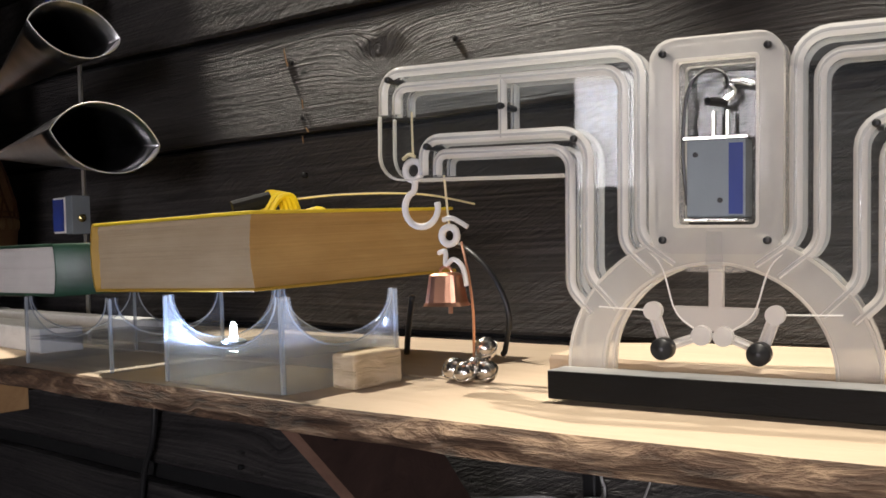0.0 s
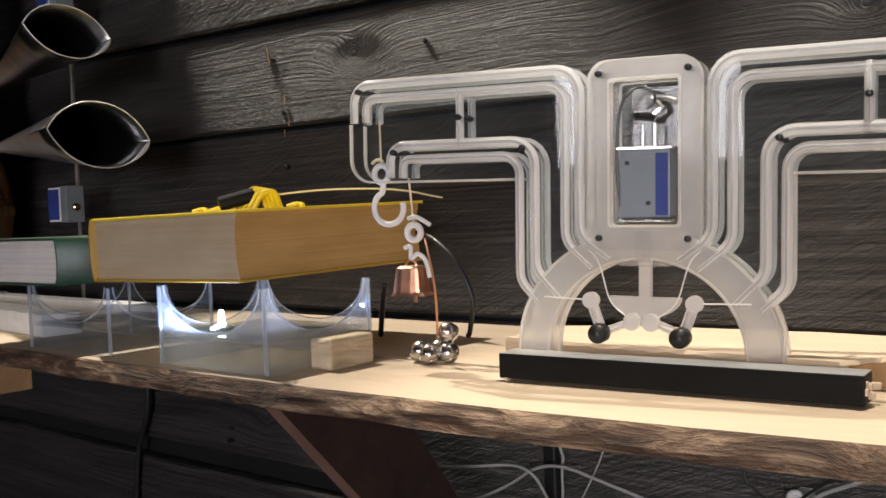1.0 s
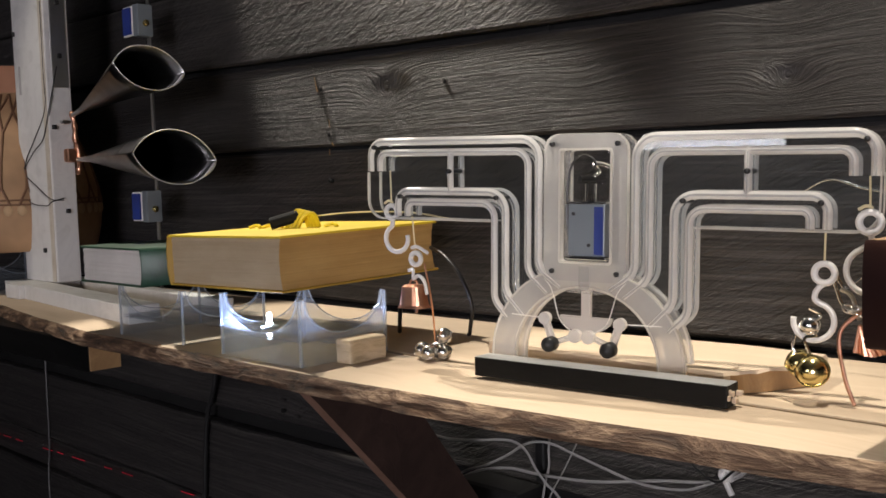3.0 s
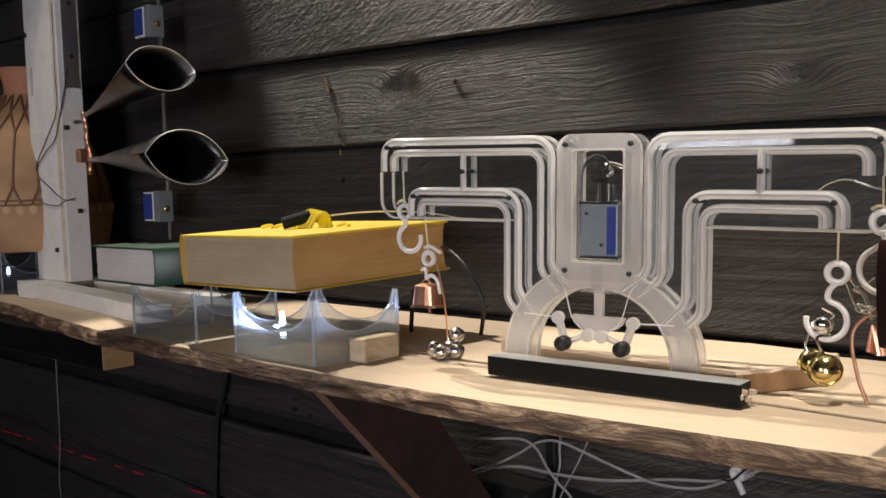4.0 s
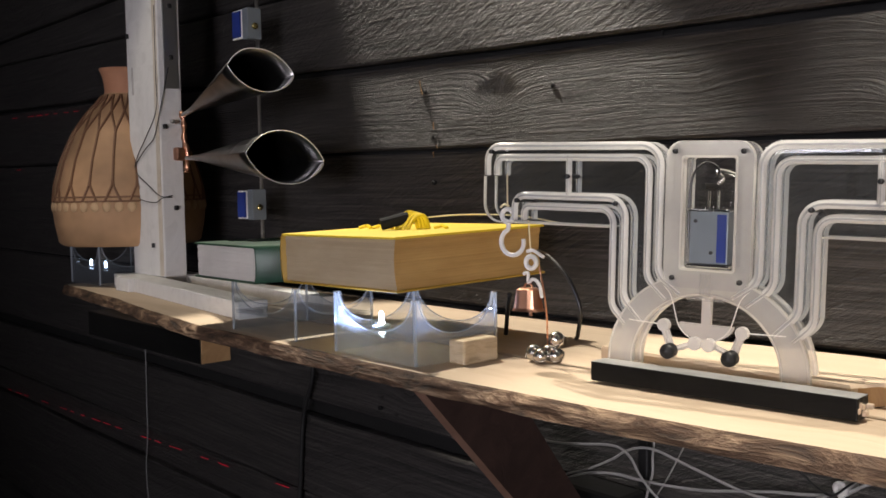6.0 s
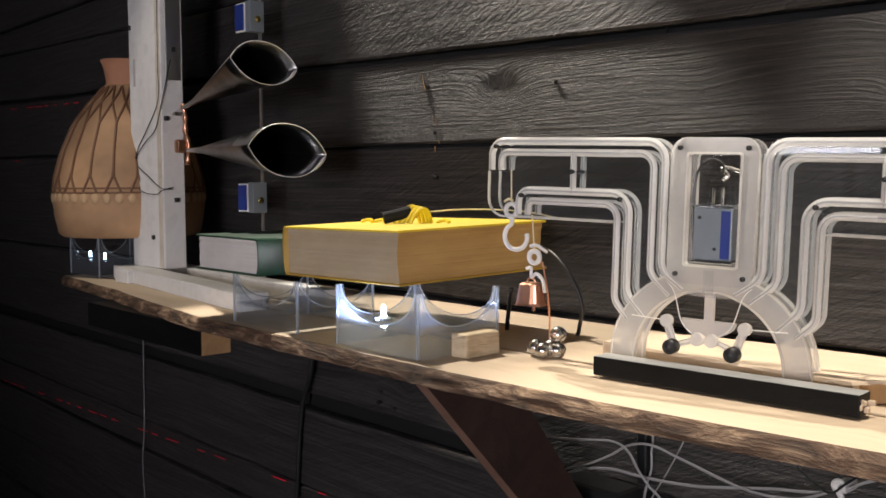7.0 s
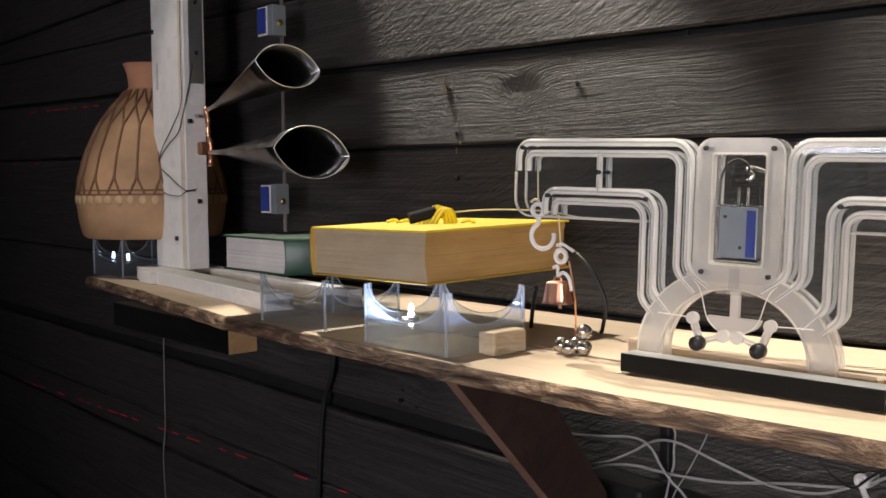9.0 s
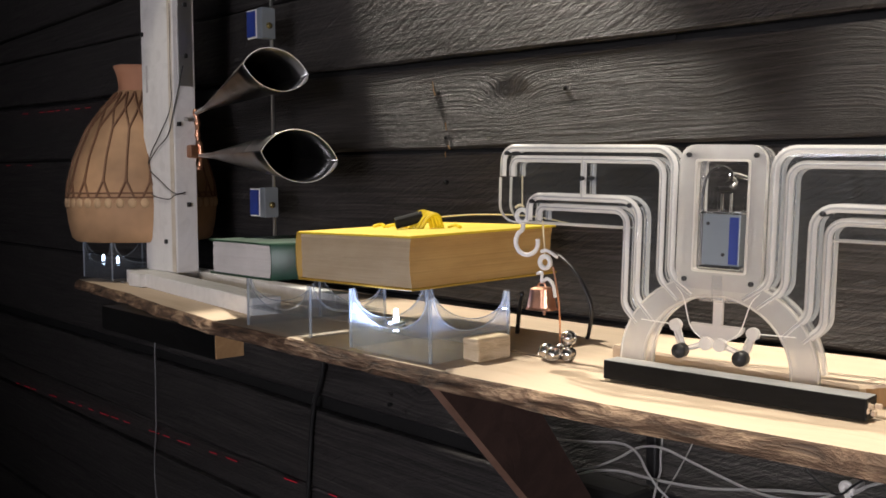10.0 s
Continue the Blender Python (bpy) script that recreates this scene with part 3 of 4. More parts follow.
def sculpture():
    s = thing("acrylic_sculpture", FIG, "figure of clear and frosted white acrylic arms on a black strip", "sculpture")
    a1 = rounded([(-0.255, 0.204), (-0.255, 0.236, 0.022), (-0.050, 0.236, 0.02), (-0.050, 0.108, 0.02), (-0.026, 0.091)], 0.02)
    a2 = rounded([(-0.243, 0.204), (-0.243, 0.224, 0.016), (-0.062, 0.224, 0.015), (-0.062, 0.104, 0.02), (-0.040, 0.084)], 0.015)
    b1 = rounded([(-0.219, 0.156), (-0.219, 0.183, 0.02), (-0.087, 0.183, 0.02), (-0.087, 0.082, 0.02), (-0.066, 0.060)], 0.02)
    b2 = rounded([(-0.207, 0.156), (-0.207, 0.1715, 0.015), (-0.1, 0.1715, 0.015), (-0.1, 0.073, 0.018), (-0.084, 0.056)], 0.015)
    sheet = rounded([(-0.18, 0.240), (-0.259, 0.240, 0.026), (-0.259, 0.153, 0.02), (-0.104, 0.153, 0.001), (-0.104, 0.07, 0.018), (-0.08, 0.055, 0.001), (-0.03, 0.095, 0.002), (-0.046, 0.11, 0.012), (-0.046, 0.240, 0.022), (-0.18, 0.240)], 0.01)[:-1]
    wide = {
        "a1": rounded([(-0.255, 0.200), (-0.255, 0.236, 0.030), (-0.050, 0.236, 0.02), (-0.050, 0.108, 0.02), (-0.026, 0.091)], 0.02),
        "a2": rounded([(-0.238, 0.200), (-0.238, 0.222, 0.020), (-0.064, 0.222, 0.015), (-0.064, 0.104, 0.02), (-0.040, 0.084)], 0.015),
        "b1": rounded([(-0.219, 0.155), (-0.219, 0.183, 0.026), (-0.087, 0.183, 0.02), (-0.087, 0.082, 0.02), (-0.066, 0.060)], 0.02),
        "b2": rounded([(-0.205, 0.155), (-0.205, 0.1705, 0.0145), (-0.101, 0.1705, 0.015), (-0.101, 0.073, 0.018), (-0.084, 0.056)], 0.015)}
    strut = [Vector((-0.1525, 0.226)), Vector((-0.1525, 0.181))]
    for depth in (0.0, 0.022):
        for flip in (False, True):
            f = mirrored if flip else list
            part("arm_sheet", bm_sheet(f(sheet), depth + 0.002, depth + 0.005), CLEAR, s)
            for name, path, width in (("arm_rim", wide["a1"] if flip else a1, 0.008), ("arm_rim", wide["a2"] if flip else a2, 0.0075), ("arm_rim", wide["b1"] if flip else b1, 0.008), ("arm_rim", wide["b2"] if flip else b2, 0.0075), ("arm_strut", strut, 0.007)):
                part(name, bm_band(f(path), width, depth - 0.001, depth + 0.006), [BAND, BRIGHT] if depth == 0 else [FROST_THIN, DIM], s, smooth=True)
            rim_path = rounded([(-0.259, 0.203), (-0.259, 0.153, 0.02), (-0.105, 0.153)], 0.02)
            # Thin pale band paints the highlight along the sheet's edge.
            part("sheet_highlight", bm_band(f(rim_path), 0.0016, depth + 0.0015, depth + 0.0055, soft=0.0003), [ACRYLIC_EDGE, ACRYLIC_EDGE], s)
        outer, inner = rounded_rect(-0.043, 0.098, 0.043, 0.240, 0.016), rounded_rect(-0.0245, 0.117, 0.0265, 0.224, 0.003)
        part("panel_frame", ring_plate(outer, inner, depth - 0.001, depth + 0.006), [PANEL, BRIGHT] if depth == 0 else [FROST_THIN, DIM], s)
        arch_o = [(0.100 * math.cos(math.pi * k / 28), 0.020 + 0.100 * math.sin(math.pi * k / 28) * 0.93) for k in range(29)]
        arch_o = [(0.100, 0.001)] + arch_o + [(-0.100, 0.001)]
        arch_i = [(0.075 * math.cos(math.pi * k / 28), 0.020 + 0.072 * math.sin(math.pi * k / 28)) for k in range(29)][::-1]
        arch_i = [(-0.075, 0.001)] + arch_i + [(0.075, 0.001)]
        part("arch", bm_sheet(arch_o + arch_i, depth, depth + 0.005), ARCH, s)
        for line in (arch_o, arch_i):
            # Pale band paints the bright edge of the arch.
            part("arch_highlight", bm_band([Vector(p) for p in line], 0.0022, depth - 0.0006, depth + 0.0056, soft=0.0004), [ACRYLIC_EDGE, ACRYLIC_EDGE], s)
    for x, z in ((-0.0335, 0.230), (0.0335, 0.230), (-0.0335, 0.107), (0.0335, 0.107), (-0.248, 0.230), (0.248, 0.230), (-0.214, 0.1773), (0.214, 0.1773), (-0.096, 0.1773), (0.096, 0.1773), (-0.1525, 0.204), (0.1525, 0.204)):
        bolt = bm_lathe([(0, -0.004), (0.0022, -0.004), (0.0026, -0.003), (0.0026, 0.03), (0, 0.03)], 10)
        bmesh.ops.transform(bolt, verts=bolt.verts[:], matrix=Matrix.Translation((x, 0, z)) @ Matrix.Rotation(radians(-90), 4, "X"))
        part("bolt", bolt, RUBBER, s, smooth=True)
    part("back_plate", bm_sheet(rounded_rect(-0.03, 0.112, 0.032, 0.23, 0.003), 0.026, 0.028), CLEAR, s)
    # stem, bowl and shoulder
    part("shoulder", bm_sheet([(-0.04, 0.112), (-0.03, 0.095), (-0.018, 0.086), (0.018, 0.086), (0.03, 0.095), (0.04, 0.112)], 0.002, 0.009), FROST_THIN, s)
    part("slot", bm_box((-0.0055, -0.0015, 0.088), (0.0055, 0.0015, 0.113), 0.001), FROST_THIN, s, "hazy clear acrylic sleeve")
    edge = rounded_rect(-0.0265, 0.115, 0.0285, 0.226, 0.003)
    # Added pale outline paints a highlight round the panel opening.
    part("rim_highlight", ring_plate(edge, rounded_rect(-0.0245, 0.117, 0.0265, 0.224, 0.003), -0.0025, 0.0), [ACRYLIC_EDGE, ACRYLIC_EDGE], s)
    part("stem", bm_box((-0.0048, 0.004, 0.058), (0.0048, 0.010, 0.092), 0.001), FROST, s)
    bowl = [(0.027 * math.cos(math.pi + math.pi * k / 16), 0.063 + 0.016 * math.sin(math.pi + math.pi * k / 16)) for k in range(17)]
    part("bowl", bm_sheet(bowl, 0.004, 0.009), FROST, s)
    for sx in (-1, 1):
        lever = bm_band([Vector((sx * 0.039, 0.060)), Vector((sx * 0.0305, 0.036))], 0.008, -0.006, -0.002)
        part("lever", lever, [FROST, FROST], s)
        part("lever", bm_band([Vector((sx * 0.0305, 0.036)), Vector((sx * 0.007, 0.045))], 0.006, -0.002, 0.002), [FROST, FROST], s)
        for x, z, r in ((0.039, 0.060, 0.0062), (0.007, 0.045, 0.0065)):
            disc = bm_lathe([(0, -0.007), (r, -0.007), (r, -0.001), (0, -0.001)], 16)
            bmesh.ops.transform(disc, verts=disc.verts[:], matrix=Matrix.Translation((sx * x, 0, z)) @ Matrix.Rotation(radians(-90), 4, "X"))
            part("pivot", disc, FROST, s)
        wheel = bm_lathe([(0, -0.02), (0.003, -0.02), (0.004, -0.018), (0.0066, -0.0175), (0.0074, -0.0155), (0.0074, -0.006), (0.0066, -0.004), (0, -0.004)], 20)
        bmesh.ops.transform(wheel, verts=wheel.verts[:], matrix=Matrix.Translation((sx * 0.0305, 0, 0.036)) @ Matrix.Rotation(radians(-90), 4, "X"))
        part("wheel", wheel, RUBBER, s, "black rubber wheel", True)
        part("cord", bm_tube(smooth_path([(sx * 0.05, 0.001, 0.104), (sx * 0.035, 0.0, 0.09), (sx * 0.025, -0.001, 0.06), (sx * 0.01, -0.002, 0.047)]), 0.0006, 6), PLASTIC, s)
        part("cord", bm_tube([(sx * 0.078, -0.001, 0.061), (sx * 0.039, -0.003, 0.060)], 0.0006, 6), PLASTIC, s)
    # solenoid
    sol = part("solenoid", bm_box((-0.019, 0.004, 0.122), (0.019, 0.026, 0.173), 0.001), GREY_METAL, s, "grey steel solenoid with a blue label")
    part("label", bm_box((0.0085, 0.003, 0.124), (0.0175, 0.0045, 0.170)), BLUE, sol)
    for x in (-0.003, 0.006):
        part("plunger", bm_tube([(x, 0.012, 0.172), (x, 0.012, 0.192)], 0.0016, 8), CHROME, sol)
    for x, z in ((-0.013, 0.163), (0.003, 0.133)):
        part("screw", bm_tube([(x, 0.0025, z), (x, 0.006, z)], 0.0018, 8), RUBBER, sol)
    part("end_cap", bm_box((-0.021, 0.002, 0.1725), (0.021, 0.026, 0.175), 0.0005), CHROME, sol)
    part("end_cap", bm_box((-0.021, 0.002, 0.119), (0.021, 0.026, 0.1215), 0.0005), CHROME, sol)
    part("pin", bm_tube([(-0.004, -0.002, 0.197), (0.004, 0.012, 0.197)], 0.003, 10), RUBBER, sol)
    part("lead", bm_tube(smooth_path([(-0.02, 0.01, 0.13), (-0.023, 0.01, 0.165), (-0.02, 0.01, 0.205), (-0.008, 0.01, 0.219), (0.004, 0.01, 0.216), (0.006, 0.01, 0.208), (0.0, 0.01, 0.203)]), 0.0012, 6), RUBBER, sol)
    part("hook_link", bm_tube(smooth_path([(0.004, 0.012, 0.198), (0.010, 0.012, 0.204), (0.004, 0.012, 0.211), (0.012, 0.012, 0.211), (0.022, 0.012, 0.208)]), 0.0022, 8), CHROME, sol)
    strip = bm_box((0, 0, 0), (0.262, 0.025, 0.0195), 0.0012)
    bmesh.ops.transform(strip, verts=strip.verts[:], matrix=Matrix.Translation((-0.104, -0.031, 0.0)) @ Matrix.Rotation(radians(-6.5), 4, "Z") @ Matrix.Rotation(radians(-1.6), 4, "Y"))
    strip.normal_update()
    # Upward faces take a paler grey than the black sides.
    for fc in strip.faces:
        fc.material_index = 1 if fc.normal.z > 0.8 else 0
    base = part("base", strip, [BLACK_PAINT, PALE_TOP], s, "black painted wooden strip with a pale grey top")
    rng = random.Random(7)
    turn = Matrix.Translation((-0.104, -0.031, 0.0)) @ Matrix.Rotation(radians(-6.5), 4, "Z") @ Matrix.Rotation(radians(-1.6), 4, "Y")
    for k in range(7):
        y, z = 0.001 + 0.0031 * k, 0.002 + 0.013 * rng.random()
        chip = bm_box((0.257, y, z), (0.2625 + 0.006 * rng.random(), y + 0.0045, z + 0.0045), 0.0008)
        bmesh.ops.transform(chip, verts=chip.verts[:], matrix=turn)
        part("splinter", chip, PINE, base, "raw broken wood")


sculpture()
LOOSE = [(-0.335, 0.675), (-0.046, 0.661), (-0.022, 0.702), (-0.002, 0.742), (-0.008, 0.797), (-0.1, 0.805), (-0.27, 0.79), (-0.345, 0.76)]


def loose_board():
    """An offcut with a sawn slanting end and a chipped upper edge."""
    bm = bmesh.new()
    pts = []
    for (x0, y0), (x1, y1) in zip(LOOSE, LOOSE[1:] + LOOSE[:1]):
        n = max(1, int(math.hypot(x1 - x0, y1 - y0) / 0.006))
        pts += [(x0 + (x1 - x0) * k / n, y0 + (y1 - y0) * k / n) for k in range(n)]
    mid = Vector((-0.17, 0.735, 0))
    low = [bm.verts.new((x, y, SHELF)) for x, y in pts]
    top, lip = [], []
    for x, y in pts:
        e = (mid - Vector((x, y, 0))).normalized() * (0.0012 + 0.003 * abs(noise.noise((x * 60, y * 60, 3))))
        lip.append(bm.verts.new((x, y, SHELF + 0.0175 + 0.002 * noise.noise((x * 70, y * 70, 8)))))
        top.append(bm.verts.new((x + e.x, y + e.y, SHELF + 0.0205)))
    for a, b in ((low, lip), (lip, top)):
        for k in range(len(a)):
            j = (k + 1) % len(a)
            fc = bm.faces.new((a[k], a[j], b[j], b[k]))
            fc.material_index = 1 if a is low and a[k].co.x > -0.046 and a[k].co.y < 0.79 else 0
    bm.faces.new(top)
    bm.faces.new(low[::-1])
    tagged(mesh_object("loose_board", bm, [PINE, SAWN]), "raw pine offcut board lying flat behind the sculpture", "board")


loose_board()
block = tagged(mesh_object("wood_block", bm_box((-0.462, 0.560, SHELF), (-0.436, 0.614, SHELF + 0.0275), 0.0028), BLOCK), "small raw wooden block wedged beside a stand", "block")


# ---- post, horns, shade ----


def bar(a, b, width, z0, z1, bevel=0.002):
    """A lying bar from a to b in plan."""
    a, b = Vector(a), Vector(b)
    d = b - a
    bm = bm_box((0, -width / 2, z0), (d.length, width / 2, z1), bevel)
    bmesh.ops.transform(bm, verts=bm.verts[:], matrix=Matrix.Translation((a.x, a.y, 0)) @ Matrix.Rotation(math.atan2(d.y, d.x), 4, "Z"))
    return bm


def post():
    p = thing("post_stand", pose(0, 0, SHELF), "white painted wooden post on a splayed foot", "stand")
    part("upright", bm_box((-1.575, 0.68, 0.028), (-1.432, 0.728, 0.75), 0.003), WHITE_WOOD, p)
    part("foot", bar((-1.60, 0.672), (-0.955, 0.598), 0.05, 0, 0.028), WHITE_WOOD, p)
    part("foot", bar((-1.44, 0.745), (-0.91, 0.712), 0.028, 0, 0.028), WHITE_WOOD, p)
    part("cross_foot", bar((-1.50, 0.62), (-1.50, 0.78), 0.06, 0.0005, 0.0275), WHITE_WOOD, p)
    part("metal_strip", bm_box((-1.4325, 0.692, 0.40), (-1.4295, 0.722, 0.75), 0.0008), STEEL, p, "grey steel mending strip")
    for x, y, z in ((-1.43, 0.707, 0.46), (-1.43, 0.707, 0.56), (-1.43, 0.708, 0.165), (-1.43, 0.69, 0.325), (-1.565, 0.679, 0.515), (-1.475, 0.679, 0.09)):
        part("bolt", bm_box((x - 0.004, y - 0.004, z - 0.0045), (x + 0.004, y + 0.004, z + 0.0045), 0.0015), RUBBER, p)
    strap = [(-1.424, 0.722, 0.355), (-1.418, 0.724, 0.33), (-1.422, 0.726, 0.30), (-1.414, 0.728, 0.275), (-1.422, 0.73, 0.245), (-1.424, 0.73, 0.235)]
    part("copper_strap", bm_tube(smooth_path(strap), [0.004 + 0.0025 * math.sin(k * 0.7) ** 2 for k in range(31)], 8), COPPER, p, "bent copper strap", True)
    part("copper_clip", bm_box((-1.4305, 0.704, 0.258), (-1.414, 0.726, 0.284), 0.004), COPPER, p, "copper clip")
    part("screw", bm_tube([(-1.431, 0.705, 0.335), (-1.418, 0.705, 0.335)], 0.004, 10), STEEL, p)
    part("wire", bm_tube(smooth_path([(-1.436, 0.678, 0.56), (-1.438, 0.678, 0.43), (-1.440, 0.678, 0.36), (-1.494, 0.678, 0.305), (-1.538, 0.678, 0.266), (-1.566, 0.678, 0.211), (-1.527, 0.678, 0.183), (-1.46, 0.678, 0.176), (-1.431, 0.678, 0.184), (-1.428, 0.70, 0.19)]), 0.0010, 6), RUBBER, p)
    part("wire", bm_tube(smooth_path([(-1.428, 0.70, 0.44), (-1.430, 0.678, 0.345), (-1.456, 0.678, 0.303), (-1.503, 0.678, 0.28), (-1.548, 0.678, 0.243), (-1.489, 0.678, 0.211), (-1.436, 0.678, 0.189), (-1.428, 0.70, 0.186)]), 0.0010, 6), RUBBER, p)
    part("pencil_mark", bm_box((-1.552, 0.6785, 0.395), (-1.545, 0.6805, 0.45), 0.0005), GREY_STAIN, p, "faint grey smudge")
    part("edge_wear", bm_box((-1.449, 0.6782, 0.03), (-1.4345, 0.681, 0.74), 0.0008), BARE_WOOD, p, "bare yellowed wood along the worn corner")
    return p


def horn(tip, mouth, size, label):
    """A cone of sheet metal whose mouth is a pointed oval."""
    tip, mouth = Vector(tip), Vector(mouth)
    axis = (mouth - tip).normalized()
    side = axis.cross(Vector((0, 0, 1))).normalized()
    up = side.cross(axis)
    h = thing("horn", Matrix.Identity(4), label, "horn", "metal horns")
    n, rows = 40, 8
    def ring(bm, f, grow):
        out = []
        for k in range(n):
            a = 2 * math.pi * k / n
            c, s = math.cos(a), math.sin(a)
            x = size[0] * c
            z = size[1] * (1 if s > 0 else -1) * (1 - abs(c) ** 2.3) ** 0.85 + 0.14 * size[1] * c
            out.append(bm.verts.new(tip + (mouth - tip) * f + (side * x + up * z) * (f + grow)))
        return out
    bm = bmesh.new()
    outer = [ring(bm, 0.04 + 0.96 * k / rows, 0.0) for k in range(rows + 1)]
    inner = [ring(bm, 0.04 + 0.96 * k / rows, -0.02) for k in range(rows + 1)]
    for rings in (outer, inner):
        for p, q in zip(rings, rings[1:]):
            for k in range(n):
                bm.faces.new((p[k], p[(k + 1) % n], q[(k + 1) % n], q[k]))
    for k in range(n):
        bm.faces.new((outer[-1][k], outer[-1][(k + 1) % n], inner[-1][(k + 1) % n], inner[-1][k]))
    part("cone", bm, DARK_STEEL, h, smooth=True)
    rim = bmesh.new()
    pts = [v.co.copy() for v in ring(rim, 1.0, 0.0)]
    rim.free()
    part("rim", bm_tube(pts, 0.0009, 6, closed=True), RIM, h, "bright folded rim")
    # Pale wedge on the rim paints the highlight at the mouth's lower right.
    part("lip", bm_tube([p * 0.999 + mouth * 0.001 for p in pts[21:27]], [0.0012, 0.003, 0.0034, 0.003, 0.002, 0.001], 6), RIM, h, "painted highlight on the lower right rim of the mouth", True)
    flap = bmesh.new()
    a, c = ring(flap, 0.985, 0.012), ring(flap, 0.76, 0.012)
    quads = [(a[k], a[k + 1], c[k + 1], c[k]) for k in range(1, 6)]
    keep = {v for q in quads for v in q}
    for q in quads:
        flap.faces.new(q)
    bmesh.ops.delete(flap, geom=[v for v in flap.verts if v not in keep], context="VERTS")
    part("flap", flap, STEEL, h, "bright overlapping flap of sheet metal")
    part("stem", bm_tube([tip - axis * 0.012, tip + axis * 0.06], [0.0035, 0.006], 10), STEEL, h)
    return h


post()
horn((-1.39, 0.712, 1.541), (-1.035, 0.672, 1.588), (0.058, 0.0355), "dark sheet metal horn with a pointed oval mouth, aimed upward")
horn((-1.38, 0.712, 1.456), (-0.952, 0.662, 1.443), (0.067, 0.0415), "dark sheet metal horn with a pointed oval mouth, aimed level")


def shade():
    s = thing("woven_shade", pose(-1.685, 0.725, SHELF + 0.085) @ Matrix.Diagonal((0.93, 0.93, 0.9, 1)), "woven tan basket shade with dark cane ribs on a clear stand", "basket")
    profile = [(0.150, 0), (0.160, 0.008), (0.168, 0.05), (0.172, 0.09), (0.166, 0.14), (0.15, 0.20), (0.122, 0.265), (0.09, 0.315), (0.062, 0.345), (0.052, 0.36)]
    part("body", bm_lathe(profile, 48), WICKER, s, smooth=True)
    part("collar", bm_lathe([(0.050, 0.352), (0.048, 0.37), (0.052, 0.40), (0.06, 0.42), (0.057, 0.42), (0.049, 0.40), (0.045, 0.37), (0.045, 0.352)], 32), CLAY, s, "terracotta coloured collar", True)

    def at(h):
        for (r0, z0), (r1, z1) in zip(profile, profile[1:]):
            if z0 <= h <= z1:
                return r0 + (r1 - r0) * (h - z0) / (z1 - z0)
        return profile[-1][0]

    for k in range(20):
        a = 2 * math.pi * k / 20
        for lean in (-1, 1):
            pts = []
            for i in range(15):
                h = 0.105 + 0.25 * i / 14
                w = a + lean * (0.10 * max(0, (0.145 - h) / 0.04) + 0.28 * max(0, (h - 0.27) / 0.08))
                r = at(h) + 0.001
                pts.append((r * math.cos(w), r * math.sin(w), h))
            part("rib", bm_tube(pts, 0.0028, 5), WICKER_DARK, s)
    for h in (0.105, 0.115):
        part("hoop", bm_tube([((at(h) + 0.001) * math.cos(2 * math.pi * k / 40), (at(h) + 0.001) * math.sin(2 * math.pi * k / 40), h) for k in range(40)], 0.002, 5, closed=True), WICKER_DARK, s)
    for k in range(40):
        a = 2 * math.pi * (k + 0.5) / 40
        bead = bm_ball(0.0105, steps=10)
        bmesh.ops.transform(bead, verts=bead.verts[:], matrix=Matrix.Translation(((at(0.092) - 0.002) * math.cos(a), (at(0.092) - 0.002) * math.sin(a), 0.092)) @ Matrix.Rotation(a, 4, "Z") @ Matrix.Diagonal((0.45, 1.0, 1.15, 1)))
        part("scallop", bead, WICKER_PALE, s, smooth=True)
    return s



def solenoid_on_rod():
    """Two solenoids with blue labels on one upright rod behind the horns."""
    r = thing("solenoid_rack", pose(-1.258, 0.80, SHELF), "upright steel rod carrying two solenoids with blue labels", "solenoid")
    part("rod", bm_box((-0.004, -0.002, 0), (0.004, 0.002, 0.62), 0.0008), STEEL, r)
    for z in (0.135, 0.475):
        b = part("solenoid", bm_box((-0.010, -0.026, z + 0.006), (0.009, 0.004, z + 0.064), 0.0015), GREY_METAL, r)
        part("label", bm_box((-0.040, -0.030, z + 0.011), (-0.0125, -0.0245, z + 0.059)), BLUE, b, "blue label in a pale frame")
        part("label_frame", bm_box((-0.043, -0.027, z + 0.008), (-0.0095, -0.0235, z + 0.062)), PLASTIC, b)
        sc = bm_lathe([(0, 0), (0.006, 0), (0.006, 0.003), (0.003, 0.005), (0, 0.005)], 14)
        bmesh.ops.transform(sc, verts=sc.verts[:], matrix=Matrix.Translation((0.009, -0.011, z + 0.03)) @ Matrix.Rotation(radians(90), 4, "Y"))
        part("screw", sc, BRASS, b)


solenoid_on_rod()

# ---- hooks and bells; places in the sculpture's own plane ----


def in_plane(x, y, z):
    return FIG @ Vector((x, y, z))


def hung(name, label, category, x, y, z):
    return thing(name, Matrix.Translation(in_plane(x, y, z)) @ Matrix.Rotation(radians(11.5), 4, "Z"), label, category)


def arc(cx, cz, r, a0, a1, n=14, y=0.0):
    return [(cx + r * math.cos(radians(a0 + (a1 - a0) * k / n)), y, cz + r * math.sin(radians(a0 + (a1 - a0) * k / n))) for k in range(n + 1)]


def bm_ring(r, thick, z=0.0, y=0.0):
    return bm_tube([(r * math.cos(2 * math.pi * k / 20), y, z + r * math.sin(2 * math.pi * k / 20)) for k in range(20)], thick, 8, closed=True)


